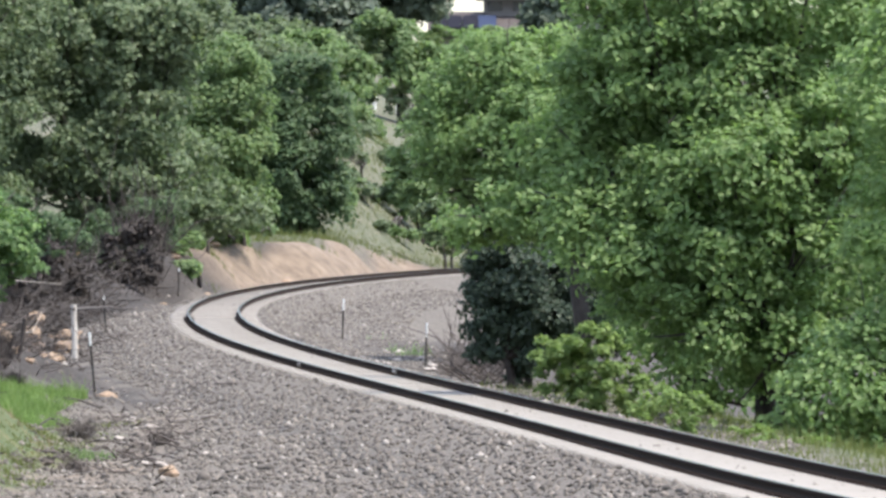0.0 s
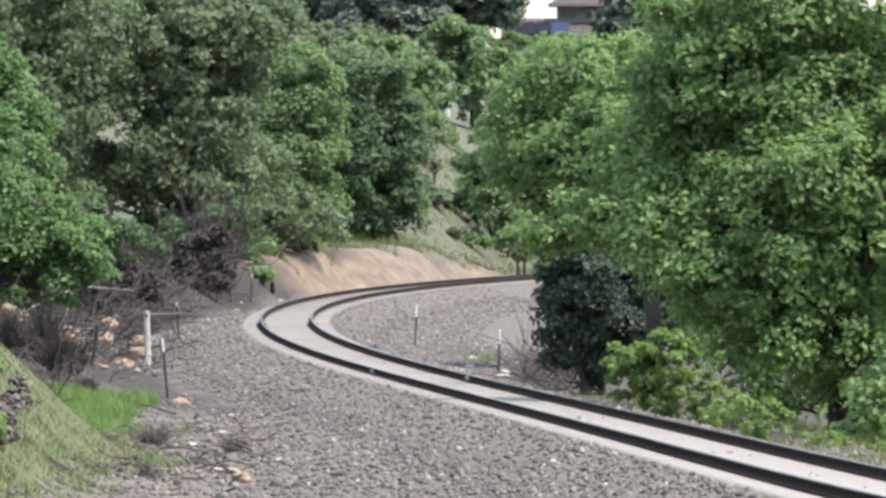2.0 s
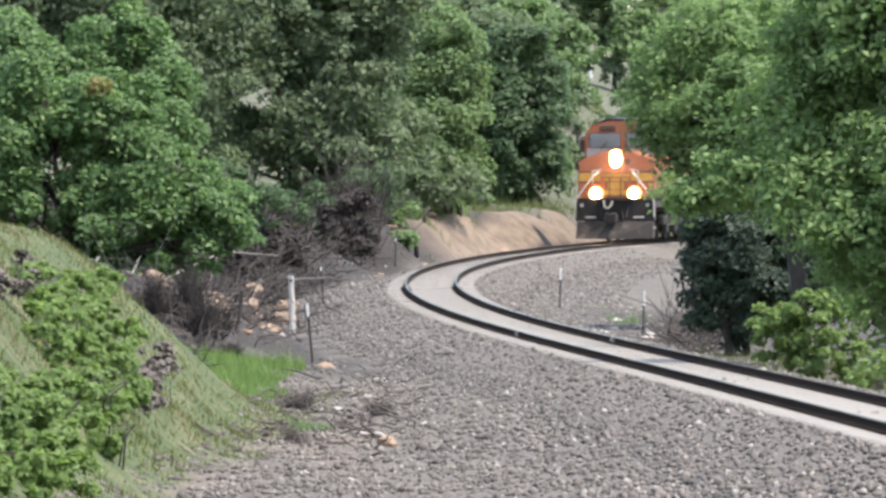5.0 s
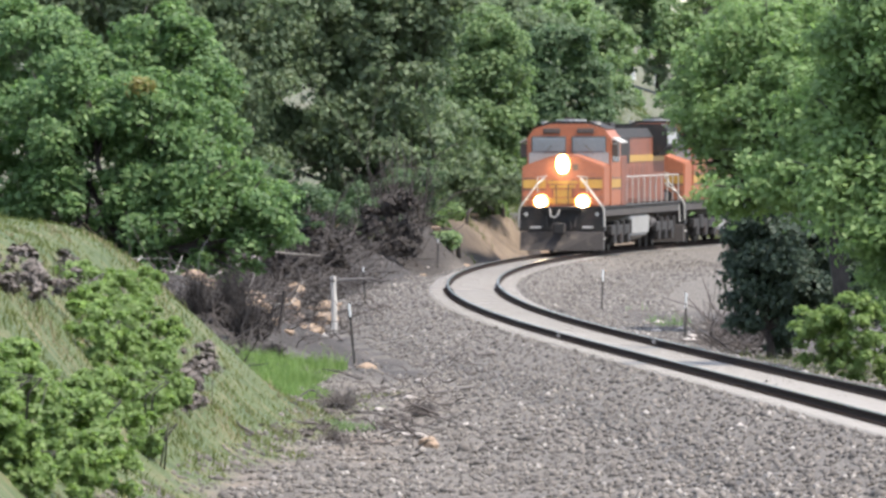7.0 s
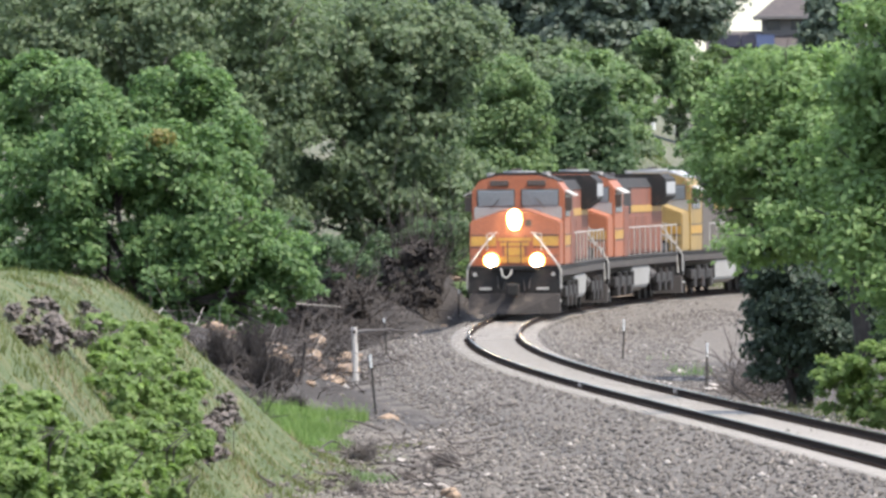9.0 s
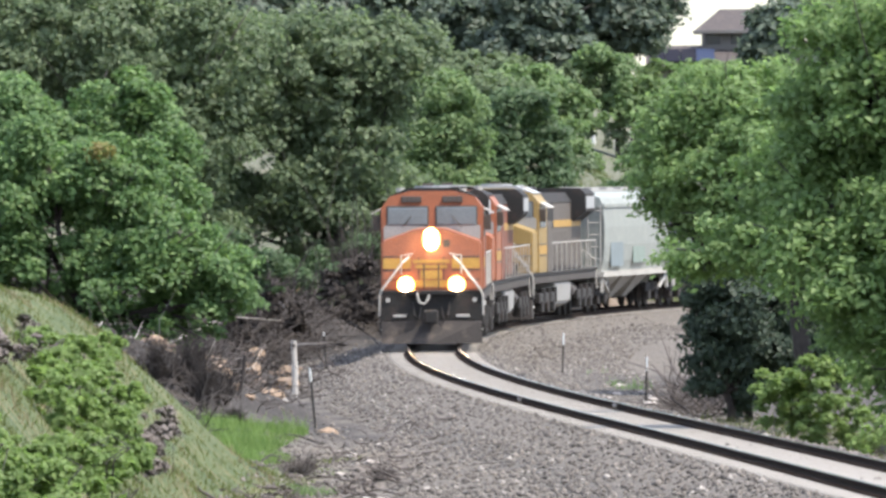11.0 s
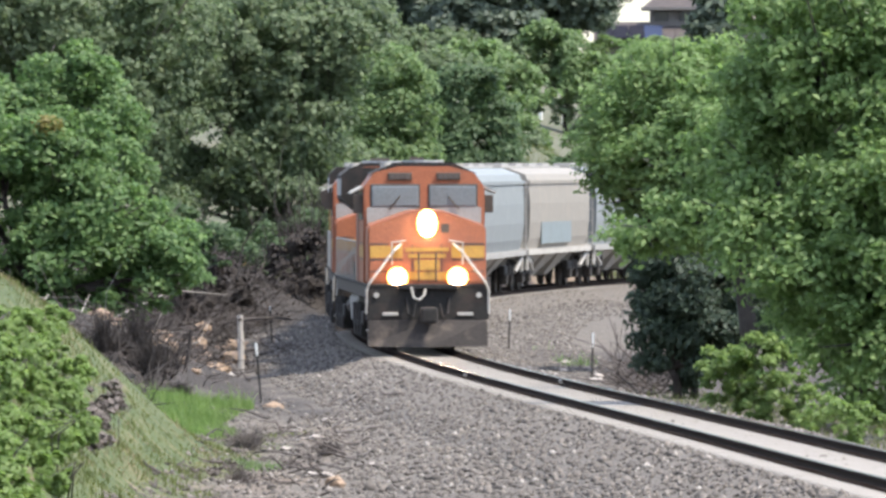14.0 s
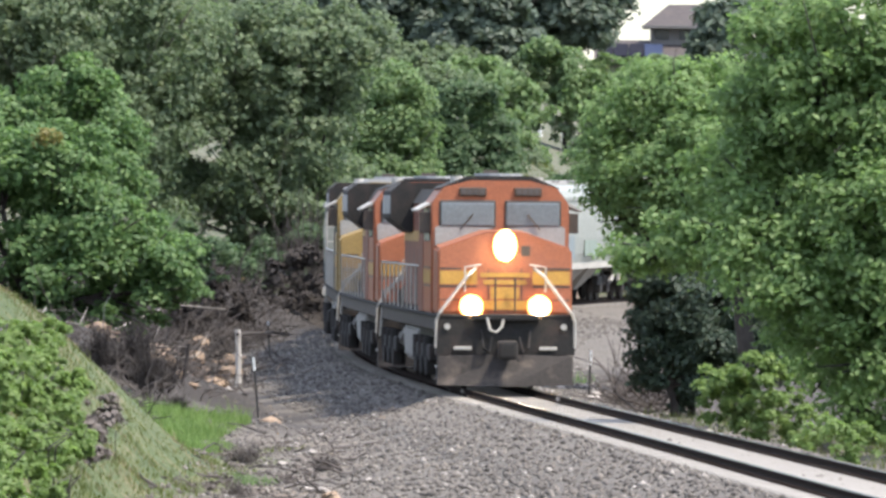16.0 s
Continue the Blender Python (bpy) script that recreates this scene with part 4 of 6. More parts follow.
bush(-7.42, 108.1, 0.95, [(-0.01, -2.11, 0.26, 0.39, 0.31), (0.14, -2.61, 0.21, 0.47, 0.37), (-0.08, -2.11, 0.30, 0.35, 0.28), (0.27, 1.89, -0.07, 0.35, 0.28), (-0.33, 3.89, 0.42, 0.50, 0.40), (0.03, -1.11, 0.22, 0.39, 0.32), (0.10, 1.39, 0.16, 0.45, 0.36), (0.06, -3.11, 0.18, 0.36, 0.29), (-0.14, 3.89, 0.19, 0.36, 0.29)], 1563, 3400)
bush(-7.61, 121.9, 0.74, [(-0.02, -0.40, 0.17, 0.28, 0.23), (0.04, 0.10, 0.07, 0.24, 0.20), (-0.07, -1.40, 0.27, 0.35, 0.28), (0.07, 0.60, 0.07, 0.24, 0.19), (-0.01, 1.10, 0.15, 0.31, 0.25)], 1564, 3400)
bush(-8.26, 105.2, 1.89, [(0.11, -1.71, 0.18, 0.41, 0.33), (-0.04, 1.79, 0.21, 0.39, 0.31), (-0.12, 2.29, 0.31, 0.37, 0.30), (-0.17, 2.79, 0.44, 0.47, 0.38), (-0.02, -0.21, 0.24, 0.37, 0.30), (0.23, -2.71, -0.00, 0.35, 0.28), (0.01, -2.21, 0.25, 0.41, 0.33)], 1565, 3400)
bush(-7.90, 100.1, 1.57, [(-0.19, -0.14, 0.18, 0.43, 0.34), (0.00, 0.86, 0.16, 0.36, 0.29), (0.09, -0.14, -0.25, 0.44, 0.35), (-0.36, -0.14, -0.16, 0.50, 0.40), (0.19, -0.14, -0.25, 0.33, 0.26), (0.10, -0.14, 0.15, 0.44, 0.35), (0.16, -0.14, -0.25, 0.34, 0.28)], 1566, 3400)
sage(-7.20, 173.5, -0.54, [(0.15, -4.50, 0.06, 0.22, 0.10), (0.06, 4.00, -0.01, 0.22, 0.10), (-0.20, 0.50, 0.11, 0.21, 0.09)], 1550, 3400)
sage(-6.65, 153.3, -0.30, [(-0.12, -1.83, 0.07, 0.20, 0.10), (0.17, 2.17, 0.01, 0.17, 0.09), (-0.04, -0.33, 0.00, 0.18, 0.09)], 1600, 3400)
sage(-5.57, 163.7, -0.55, [(0.12, 1.33, 0.07, 0.12, 0.06), (-0.09, 2.33, 0.11, 0.17, 0.09), (-0.02, -3.67, 0.13, 0.16, 0.08)], 1601, 3400)
oak_shrub(-4.19, 392.8, 1.99, [(0.26, 2.17, 0.37, 0.54, 0.38), (-0.05, -2.33, -0.02, 0.53, 0.37), (-0.20, 0.17, 0.38, 0.48, 0.34)], 1700, 1100)
grey_shrub(-3.09, 398.5, 1.74, [(0.23, 1.50, 0.15, 0.60, 0.42), (0.14, 2.00, 0.23, 0.58, 0.41), (-0.37, -3.50, 0.23, 0.56, 0.39)], 1701, 1100)
grey_shrub(-2.33, 394.0, 0.77, [(-0.19, -4.00, -0.12, 0.52, 0.36), (-0.10, -2.50, -0.15, 0.36, 0.25), (0.29, 6.50, 0.40, 0.40, 0.28)], 1702, 1100)
oak_shrub(-1.21, 398.2, 0.10, [(0.31, 1.33, 0.00, 0.43, 0.30), (-0.47, -7.17, 0.04, 0.58, 0.41), (0.15, 5.83, 0.62, 0.57, 0.40)], 1703, 1100)
grey_shrub(-4.03, 404.8, 3.06, [(-0.05, 3.17, 0.68, 0.47, 0.33), (0.21, 3.67, 0.51, 0.49, 0.34), (-0.16, -6.83, -0.10, 0.58, 0.40)], 1704, 1100)
grey_shrub(-2.29, 427.5, 3.47, [(0.20, 4.00, 0.26, 0.65, 0.45), (-0.28, -6.50, -0.01, 0.55, 0.39), (0.08, 2.50, 0.20, 0.38, 0.27)], 1705, 1100)
oak_shrub(-1.63, 417.8, 2.18, [(-0.29, 0.17, 0.42, 0.36, 0.25), (0.82, 5.67, 0.10, 0.62, 0.43), (-0.53, -5.83, 0.25, 0.66, 0.46)], 1706, 1100)
grey_shrub(-0.74, 408.5, 0.48, [(0.36, 2.50, 0.04, 0.51, 0.36), (-0.37, -1.00, 0.51, 0.41, 0.28), (0.02, -1.50, 0.23, 0.66, 0.46)], 1707, 1100)
oak_shrub(-9.67, 332.0, 0.21, [(0.00, 0.00, 0.18, 0.39, 0.28), (-0.15, 0.30, 0.12, 0.32, 0.22), (-0.65, 0.60, 0.10, 0.26, 0.18)], 1720, 1600)
oak_shrub(-9.18, 334.5, 0.63, [(0.00, 0.00, 0.18, 0.47, 0.28), (-0.59, 0.30, 0.12, 0.32, 0.22), (0.01, 0.60, 0.10, 0.26, 0.18)], 1721, 1600)
oak_shrub(-8.83, 354.0, 0.67, [(0.00, 0.00, 0.18, 0.48, 0.28), (-0.50, 0.30, 0.12, 0.32, 0.22), (0.10, 0.60, 0.10, 0.26, 0.18)], 1722, 1600)
oak_shrub(-7.89, 347.0, 0.62, [(0.00, 0.00, 0.18, 0.42, 0.28), (-0.55, 0.30, 0.12, 0.32, 0.22), (-0.22, 0.60, 0.10, 0.26, 0.18)], 1723, 1600)
oak_shrub(-7.59, 366.0, 0.66, [(0.00, 0.00, 0.18, 0.44, 0.28), (-0.06, 0.30, 0.12, 0.32, 0.22), (0.41, 0.60, 0.10, 0.26, 0.18)], 1724, 1600)
oak_shrub(-9.16, 323.0, -0.10, [(0.00, 0.00, 0.18, 0.33, 0.28), (-0.31, 0.30, 0.12, 0.32, 0.22), (-0.70, 0.60, 0.10, 0.26, 0.18)], 1725, 1600)
oak_shrub(-6.73, 379.0, 0.72, [(0.00, 0.00, 0.18, 0.40, 0.28), (0.51, 0.30, 0.12, 0.32, 0.22), (0.16, 0.60, 0.10, 0.26, 0.18)], 1726, 1600)


# ---- grass ----
def grass_patch(name, label, n, xr, yr, keep, mat, seed, height=0.3):
    """Blades of grass, each a bent narrow triangle strip, one mesh."""
    rng = np.random.RandomState(seed)
    x, y = rng.uniform(*xr, n), rng.uniform(*yr, n)
    off, _ = track_offset(x, y)
    ok = keep(x, y, off)
    x, y = x[ok], y[ok]
    z = ground_z(x, y)
    n = len(x)
    h = height * rng.lognormal(0, 0.35, n) * (0.65 + 0.5 * np.clip(wave(x, y, 1.3, seed), -0.6, 1))
    a = rng.uniform(0, 6.28, n)
    w = 0.005 + 0.009 * rng.uniform(size=n)
    lx, ly = rng.normal(0, 0.3, n) * h, rng.normal(0, 0.3, n) * h
    p = np.stack([x, y, z - 0.02], 1)
    s = np.stack([np.cos(a) * w, np.sin(a) * w, 0 * w], 1)
    mid = p + np.stack([lx * 0.3, ly * 0.3, h * 0.6], 1)
    tip = p + np.stack([lx, ly, h], 1)
    v = np.stack([p - s, p + s, mid + s * 0.7, mid - s * 0.7, tip], 1).reshape(-1, 3)
    i = np.arange(n)[:, None] * 5
    f = np.concatenate([i + [0, 1, 2], i + [0, 2, 3], i + [3, 2, 4]], 1).reshape(-1, 3)
    tagged(raw(name, v, f, mat), label, "grass", kind="stuff")


grass_patch("grass", "green and yellowing grass on the near hill", 64000, (-16, -5.9), (100, 186), lambda x, y, off: x < -6.5 + 0.5 * wave(x, y, 1.1, 11), L_GRASS, 31, 0.11)
grass_patch("grass", "fresh grass at the foot of the hill", 24000, (-10.6, -7.6), (172, 197), lambda x, y, off: x < -7.9 + 0.3 * wave(x, y, 1.1, 11), L_BUSH, 39, 0.24)
grass_patch("dry_grass", "dry straw-coloured grass on the hill's edge", 14000, (-10.5, -6.2), (120, 182), lambda x, y, off: (x < -6.8) & (wave(x, y, 1.6, 33) > 0.15), L_STRAW, 32, 0.11)
grass_patch("grass", "green grass along the foot of the embankment", 24000, (0, 12), (110, 205), lambda x, y, off: (off > 2.7) & (off < 8), L_GRASS, 34, 0.22)
grass_patch("grass", "pale green grass above the cut", 40000, (-12, 6), (345, 440), lambda x, y, off: (off < -5.4) & (off > -30) & (x > -7.5), L_GRASS, 35, 0.3)
grass_patch("grass", "small green grass patch on the gravel", 2500, (-6.8, -5.6), (154, 166), lambda x, y, off: (np.hypot(x + 6.2, (y - 160) / 9) < 0.42), L_MID, 36, 0.16)
grass_patch("grass", "green grass inside the curve", 5000, (-2.2, 1.2), (222, 262), lambda x, y, off: (off > 4.2) & (wave(x, y, 0.5, 7) > 0.1), L_MID, 37, 0.22)
grass_patch("grass", "tufts of grass on the cut's foot", 14000, (-12, 0), (314, 372), lambda x, y, off: (off < -3.4) & (off > -8) & (wave(x, y, 0.9, 8) + 0.12 * (-off - 5) > 0.3), L_GRASS, 38, 0.4)


# ---- rocks, sticks and brush ----
def rock(x, y, r, mat, label, seed, flat=0.6):
    rng = random.Random(seed)
    bm = bmesh.new()
    bmesh.ops.create_icosphere(bm, subdivisions=2, radius=r)
    for v in bm.verts:
        k = 1 + 0.32 * noise.noise(v.co * (1.6 / r) + Vector((seed, 0, 0))) + rng.uniform(-0.05, 0.05)
        v.co = Vector((v.co.x * k * 1.25, v.co.y * k, v.co.z * k * flat))
    ob = part("rock", bm, mat)
    ob.matrix_basis = pose(x, y, float(ground_z(x, y)[0]) + r * flat * 0.45, 0, 0, rng.uniform(0, 360))
    return tagged(ob, label, "rock")


rock(-7.42, 199.5, 0.2, M_ROCK, "small orange sandstone rock beside the fence post", 1)
rock(-4.44, 146.0, 0.15, M_ROCK, "orange sandstone rock on the gravel", 2, 0.9)
for k, (x, y, r) in enumerate([(-5.1, 154, 0.1), (-4.95, 153, 0.09), (-4.75, 152.5, 0.13), (-5.5, 168, 0.14), (-4.6, 150, 0.08), (-6.2, 173, 0.1), (-5.75, 178, 0.12), (-5.9, 190, 0.14), (-6.4, 186, 0.1), (-4.2, 160, 0.08)]):
    rock(x, y, r, M_PALE, "pale broken stone lying on the gravel", 10 + k)
for k in range(16):
    rock(random.uniform(-2.6, 0.4), random.uniform(212, 246), random.uniform(0.06, 0.15), M_PALE, "pale stone on bare soil inside the curve", 40 + k)
for k in range(130):
    y = random.uniform(206, 282)
    x = -9.3 - 0.024 * (y - 206) - random.uniform(0, 3.3)
    rock(x, y, random.uniform(0.07, 0.15) if k % 4 else random.uniform(0.2, 0.36), M_ROCK, "broken tan sandstone slab in the brushy bank", 70 + k, 0.75)
for k in range(26):
    y = random.uniform(318, 352)
    x = float(np.interp(y, TD, TX)) - random.uniform(3.4, 8.0)
    rock(x, y, random.uniform(0.12, 0.38), M_ROCK, "tan sandstone ledge rock in the sandy cut", 120 + k, 0.4)


def stick_pile(name, label, x0, x1, y0, y1, n, seed, length=1.3, up=0.35, offset=None, mat=None):
    """Dead branches lying and leaning over a stretch of ground, one mesh."""
    rng = np.random.RandomState(seed)
    V, F = [], []
    for i in range(n):
        y = rng.uniform(y0, y1)
        x = (float(np.interp(y, TD, TX)) if offset else 0) + rng.uniform(x0, x1)
        z = float(ground_z(x, y)[0])
        L = length * rng.lognormal(-0.2, 0.5)
        d = rng.normal(size=3) * np.array([1, 1.4, up])
        d[2] = abs(d[2])
        d /= np.linalg.norm(d)
        r = 0.01 + 0.018 * rng.uniform()
        p = np.array([x, y, z + rng.uniform(0, 0.35)])
        bend = rng.normal(size=3) * 0.12 * L
        pts = [p, p + d * L * 0.5 + bend, p + d * L]
        side = np.cross(d, (0.3, 0.2, 1))
        side /= np.linalg.norm(side)
        oth = np.cross(d, side)
        b = len(V)
        for q, rr in zip(pts, (r, r * 0.8, r * 0.35)):
            for a in (0, 2.094, 4.189):
                V.append(q + side * rr * math.cos(a) + oth * rr * math.sin(a))
        for j in (0, 3):
            for a in range(3):
                F.append((b + j + a, b + j + (a + 1) % 3, b + j + 3 + (a + 1) % 3, b + j + 3 + a))
    return tagged(raw(name, V, F, mat or M_TWIG), label, "branches", kind="stuff")


stick_pile("dead_branches", "tangle of dead grey-brown branches on the bank", -14, -5.2, 240, 318, 4200, 51, 0.75, 0.5, True)
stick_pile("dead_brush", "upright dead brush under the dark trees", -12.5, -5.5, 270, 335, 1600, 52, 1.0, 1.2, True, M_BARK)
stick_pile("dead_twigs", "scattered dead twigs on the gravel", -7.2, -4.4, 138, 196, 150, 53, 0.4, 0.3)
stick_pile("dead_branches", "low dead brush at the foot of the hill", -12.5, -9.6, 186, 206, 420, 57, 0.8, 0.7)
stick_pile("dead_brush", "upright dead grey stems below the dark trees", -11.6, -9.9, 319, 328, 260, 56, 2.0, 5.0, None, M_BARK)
# dark sticks add to the painted shade of the bank
stick_pile("dead_brush", "thicket of sticks darkened for the bank's shade", -13.5, -6.0, 250, 318, 2400, 58, 0.9, 0.8, True, M_BARK)
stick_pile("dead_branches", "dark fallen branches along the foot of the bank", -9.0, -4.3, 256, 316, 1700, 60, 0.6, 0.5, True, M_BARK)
stick_pile("dead_branches", "dead branches among broken slabs", -13.5, -9.0, 204, 262, 420, 59, 0.6, 0.4, None, M_TWIG)
stick_pile("dead_twigs", "bare twigs hanging beside the juniper", 0.2, 1.4, 205, 225, 260, 54, 1.0, 0.9)
stick_pile("dead_branches", "pale dead branches lying behind the fence", -11, -6.6, 205, 260, 40, 55, 1.5, 0.25, True, M_WOOD)


def bare_bush(x, y, w, h, seed, label):
    rng = np.random.RandomState(seed)
    top = empty("bare_bush", label, "bush", pose(x, y, float(ground_z(x, y)[0])))
    for k in range(7):
        bm = bmesh.new()
        for _ in range(16):
            a, q = rng.uniform(0, 6.28), rng.uniform(0.15, 1) * w
            e = Vector((math.cos(a) * q, math.sin(a) * q, h * rng.uniform(0.5, 1.1) * (1.1 - 0.4 * q / w)))
            m = e * 0.5 + Vector(rng.normal(size=3)) * 0.06
            tube(bm, [(0, 0, -0.05), m, e], [0.014, 0.01, 0.004], 3)
            for _ in range(3):
                tube(bm, [m.lerp(e, rng.uniform(0, 0.9)), e + Vector(rng.normal(size=3)) * w * 0.3], [0.007, 0.003], 3)
        part("branch", bm, M_BARK if y > 185 else M_SAGE, top)


for k, (x, y, w, h) in enumerate([(-10.1, 199, 0.5, 1.1), (-10.5, 201, 0.5, 1.3), (-9.85, 203, 0.35, 0.8), (-11.2, 200, 0.6, 1.0), (-9.3, 196, 0.3, 0.4),
                                  (-6.9, 172, 0.42, 0.3), (-6.1, 149, 0.3, 0.22), (-5.2, 166, 0.35, 0.2)]):
    bare_bush(x, y, w, h, 300 + k, "leafless grey-brown bush on the bank" if y > 185 else "small grey leafless shrub on the gravel")


# ---- fence posts ----
def steel_post(x, y, h, white, lean, label):
    z = float(ground_z(x, y)[0])
    top = empty("fence_post", label, "fence post", pose(x, y, z, 0, lean, 0), "fence posts beside the track")
    bm = bmesh.new()
    prism(bm, [(-0.025, -0.3), (0.025, -0.3), (0.025, h - white), (-0.025, h - white)], -0.004, 0.004)
    box(bm, -0.005, 0.005, -0.03, 0.0, -0.3, h - white)
    part("shaft", bm, M_POST, top, "dark steel T shaft")
    bm = bmesh.new()
    prism(bm, [(-0.026, h - white), (0.026, h - white), (0.026, h), (-0.026, h)], -0.005, 0.005)
    box(bm, -0.006, 0.006, -0.032, 0.0, h - white, h)
    part("painted_top", bm, M_WHITE, top, "white painted top")


def wood_post(x, y, h, r, lean, label, mat):
    z = float(ground_z(x, y)[0])
    bm = bmesh.new()
    tube(bm, [(0, 0, -0.3), (0.01, 0, h * 0.5), (0, 0, h)], [r * 1.1, r, r * 0.9], 8)
    ob = part("fence_post", bm, mat)
    ob.matrix_basis = pose(x, y, z, 0, lean, 0)
    tagged(ob, label, "fence post", "fence posts beside the track")


steel_post(-7.72, 200.5, 1.40, 0.30, -5, "leaning dark steel fence post with a grey top")
steel_post(-2.91, 261.5, 1.15, 0.33, 2, "dark steel fence post with a white top")
steel_post(-0.44, 226.0, 1.10, 0.36, 2, "dark steel fence post with a white top")
steel_post(-10.09, 270.5, 1.14, 0.12, -3, "dark steel fence post beside a wooden rail")
steel_post(-9.38, 320.0, 1.02, 0.15, 2, "dark steel fence post at the curve")
steel_post(-3.9, 352.0, 0.5, 0.05, 0, "short dark post below the cut")
wood_post(-9.80, 240.5, 1.50, 0.085, -1, "pale weathered round wooden fence post", M_PALEWOOD)
wood_post(-9.65, 205.5, 0.95, 0.05, 9, "dark leaning wooden fence post", M_BARK)

bm = bmesh.new()
tube(bm, [(-0.02, -0.5, 0.02), (-0.10, 10, -0.17), (-0.18, 20, -0.38), (-0.27, 30, -0.57), (0.2, 33, -0.70)], [0.05, 0.05, 0.045, 0.04, 0.03], 6)
ob = part("fence_rail", bm, M_TWIG)
ob.matrix_basis = pose(-9.80, 240.7, float(ground_z(-9.80, 240.5)[0]) + 1.36)
tagged(ob, "grey weathered wooden rail between two posts", "fence rail")


# ---- house on the hill ----
M_ROOF = worn("brown roof shingles", (0.06, 0.048, 0.046), 0.9, spread=0.25, grain=4)
M_SIDING = worn("beige siding", (0.13, 0.12, 0.115), 0.8)
M_SOLAR = worn("dark solar glass with painted blue reflection", (0.013, 0.013, 0.02), 0.9, spread=0.1, dirty=0.05)
# same glass, with a blue sky reflection put into the base colour
M_SOLAR2 = worn("solar glass with painted blue reflection", (0.03, 0.04, 0.075), 0.9, spread=0.1, dirty=0.05)
M_DARKGLASS = worn("window glass", (0.03, 0.035, 0.045), 0.1, spread=0.1, dirty=0.05)


for m in (M_SOLAR, M_SOLAR2):
    m.node_tree.nodes["Principled BSDF"].inputs["Specular IOR Level"].default_value = 0.1


def house():
    x, y = 2.2, 592.0
    g = 10.35
    top = empty("house", "two-storey brown-roofed house with solar panels on the hilltop", "house", pose(x, y, g))
    bm = bmesh.new()
    box(bm, -2.8, 3.0, 0, 8, -1.5, 0.62)
    part("lower_wall", bm, M_SIDING, top)
    bm = bmesh.new()
    box(bm, 0.5, 6.0, 3, 9, -1.5, 2.9)
    part("upper_wall", bm, M_SIDING, top)

    def pitched(name, x0, x1, y0, y1, z0, z1, t=0.15, hip=0.0):
        b = bmesh.new()
        ym = (y0 + y1) / 2
        o = [(y0, z0), (ym, z1), (y1, z0), (y1, z0 - t), (ym, z1 - t), (y0, z0 - t)]
        prism(b, o, x0, x1)
        for v in b.verts:
            v.co = Vector((v.co.y, v.co.x, v.co.z))
            if hip and v.co.z > z1 - t - 0.01 and v.co.x < x0 + 0.01:
                v.co.x += hip
        bmesh.ops.recalc_face_normals(b, faces=b.faces[:])
        return part(name, b, M_ROOF, top)

    pitched("lower_roof", -3.2, 3.4, -0.6, 8.4, 0.5, 1.95)
    pitched("upper_roof", 0.0, 6.6, 2.3, 9.7, 2.9, 4.35, 0.15, 1.7)
    k = (1.95 - 0.5) / 4.5
    for i, (a, b) in enumerate([(-2.9, -1.95), (-1.9, -0.95), (-0.9, 0.05), (0.1, 1.3)]):
        q = bmesh.new()
        box(q, a, b, -0.1, 2.6, 0.62, 0.67, 0.01)
        s = part("solar_panel", q, M_SOLAR2 if i == 3 else M_SOLAR, top, "dark blue solar panel")
        s.matrix_basis = Matrix.Translation((0, -0.1, 0.22)) @ Matrix.Translation((0, 0, 0.6)) @ Matrix.Rotation(math.atan(k), 4, "X") @ Matrix.Translation((0, 0.1, -0.6))
    for x0 in (0.8, 2.4, 4.0):
        q = bmesh.new()
        box(q, x0, x0 + 0.9, 2.94, 3.0, 2.0, 2.62, 0.02)
        part("window", q, M_DARKGLASS, top, "dark window pane")
    q = bmesh.new()
    box(q, -0.1, 6.7, 2.18, 2.3, 2.72, 2.92, 0.01)
    part("fascia", q, M_SIDING, top, "pale eave board")
    q = bmesh.new()
    box(q, -3.3, 3.5, -0.72, -0.6, 0.33, 0.5, 0.01)
    part("fascia", q, M_SIDING, top, "tan eave board")
    q = bmesh.new()
    box(q, -2.2, -2.0, 3.4, 3.6, 1.7, 2.2, 0.02)
    part("vent_pipe", q, M_WHITE, top, "white roof vent")


house()
for k, (x, y, h) in enumerate([(-3.6, 478, 0.7), (-2.4, 482, 0.6)]):
    bm = bmesh.new()
    tube(bm, [(0, 0, -0.2), (0, 0, h)], [0.1, 0.09], 8)
    ob = part("marker_post", bm, M_WHITE)
    ob.matrix_basis = pose(x, y, float(ground_z(x, y)[0]))
    tagged(ob, "short white marker post on the hillside", "post")


# ---- train ----
M_ORANGE = worn("orange paint", (0.275, 0.088, 0.038), 0.55, spread=0.16, dirty=0.55, scale=0.9, dirt=(0.17, 0.07, 0.045))
# hood orange: grime, plus a darker base for the flank in shadow
M_HOODORANGE = worn("grimy orange hood paint darkened for shade", (0.17, 0.055, 0.03), 0.65, spread=0.22, dirty=0.75, scale=1.1, dirt=(0.05, 0.032, 0.026))
M_YELLOW = worn("yellow paint", (0.36, 0.20, 0.035), 0.5, spread=0.14, dirty=0.5, dirt=(0.16, 0.09, 0.035))
M_CREAM = worn("faded armour yellow paint", (0.25, 0.165, 0.055), 0.55, spread=0.14, dirty=0.55, dirt=(0.10, 0.08, 0.05))
M_BLACK = worn("sooty black steel", (0.014, 0.012, 0.011), 0.9, 0.0, spread=0.35, dirty=0.6, scale=1.8, dirt=(0.05, 0.032, 0.025))
M_PLOW = worn("dusty dark plow steel", (0.026, 0.021, 0.019), 0.9, 0.0, spread=0.3, dirty=0.7, scale=2.2, dirt=(0.12, 0.092, 0.075))
M_GREY = worn("grey paint", (0.30, 0.30, 0.30), 0.55, spread=0.1, dirty=0.35)
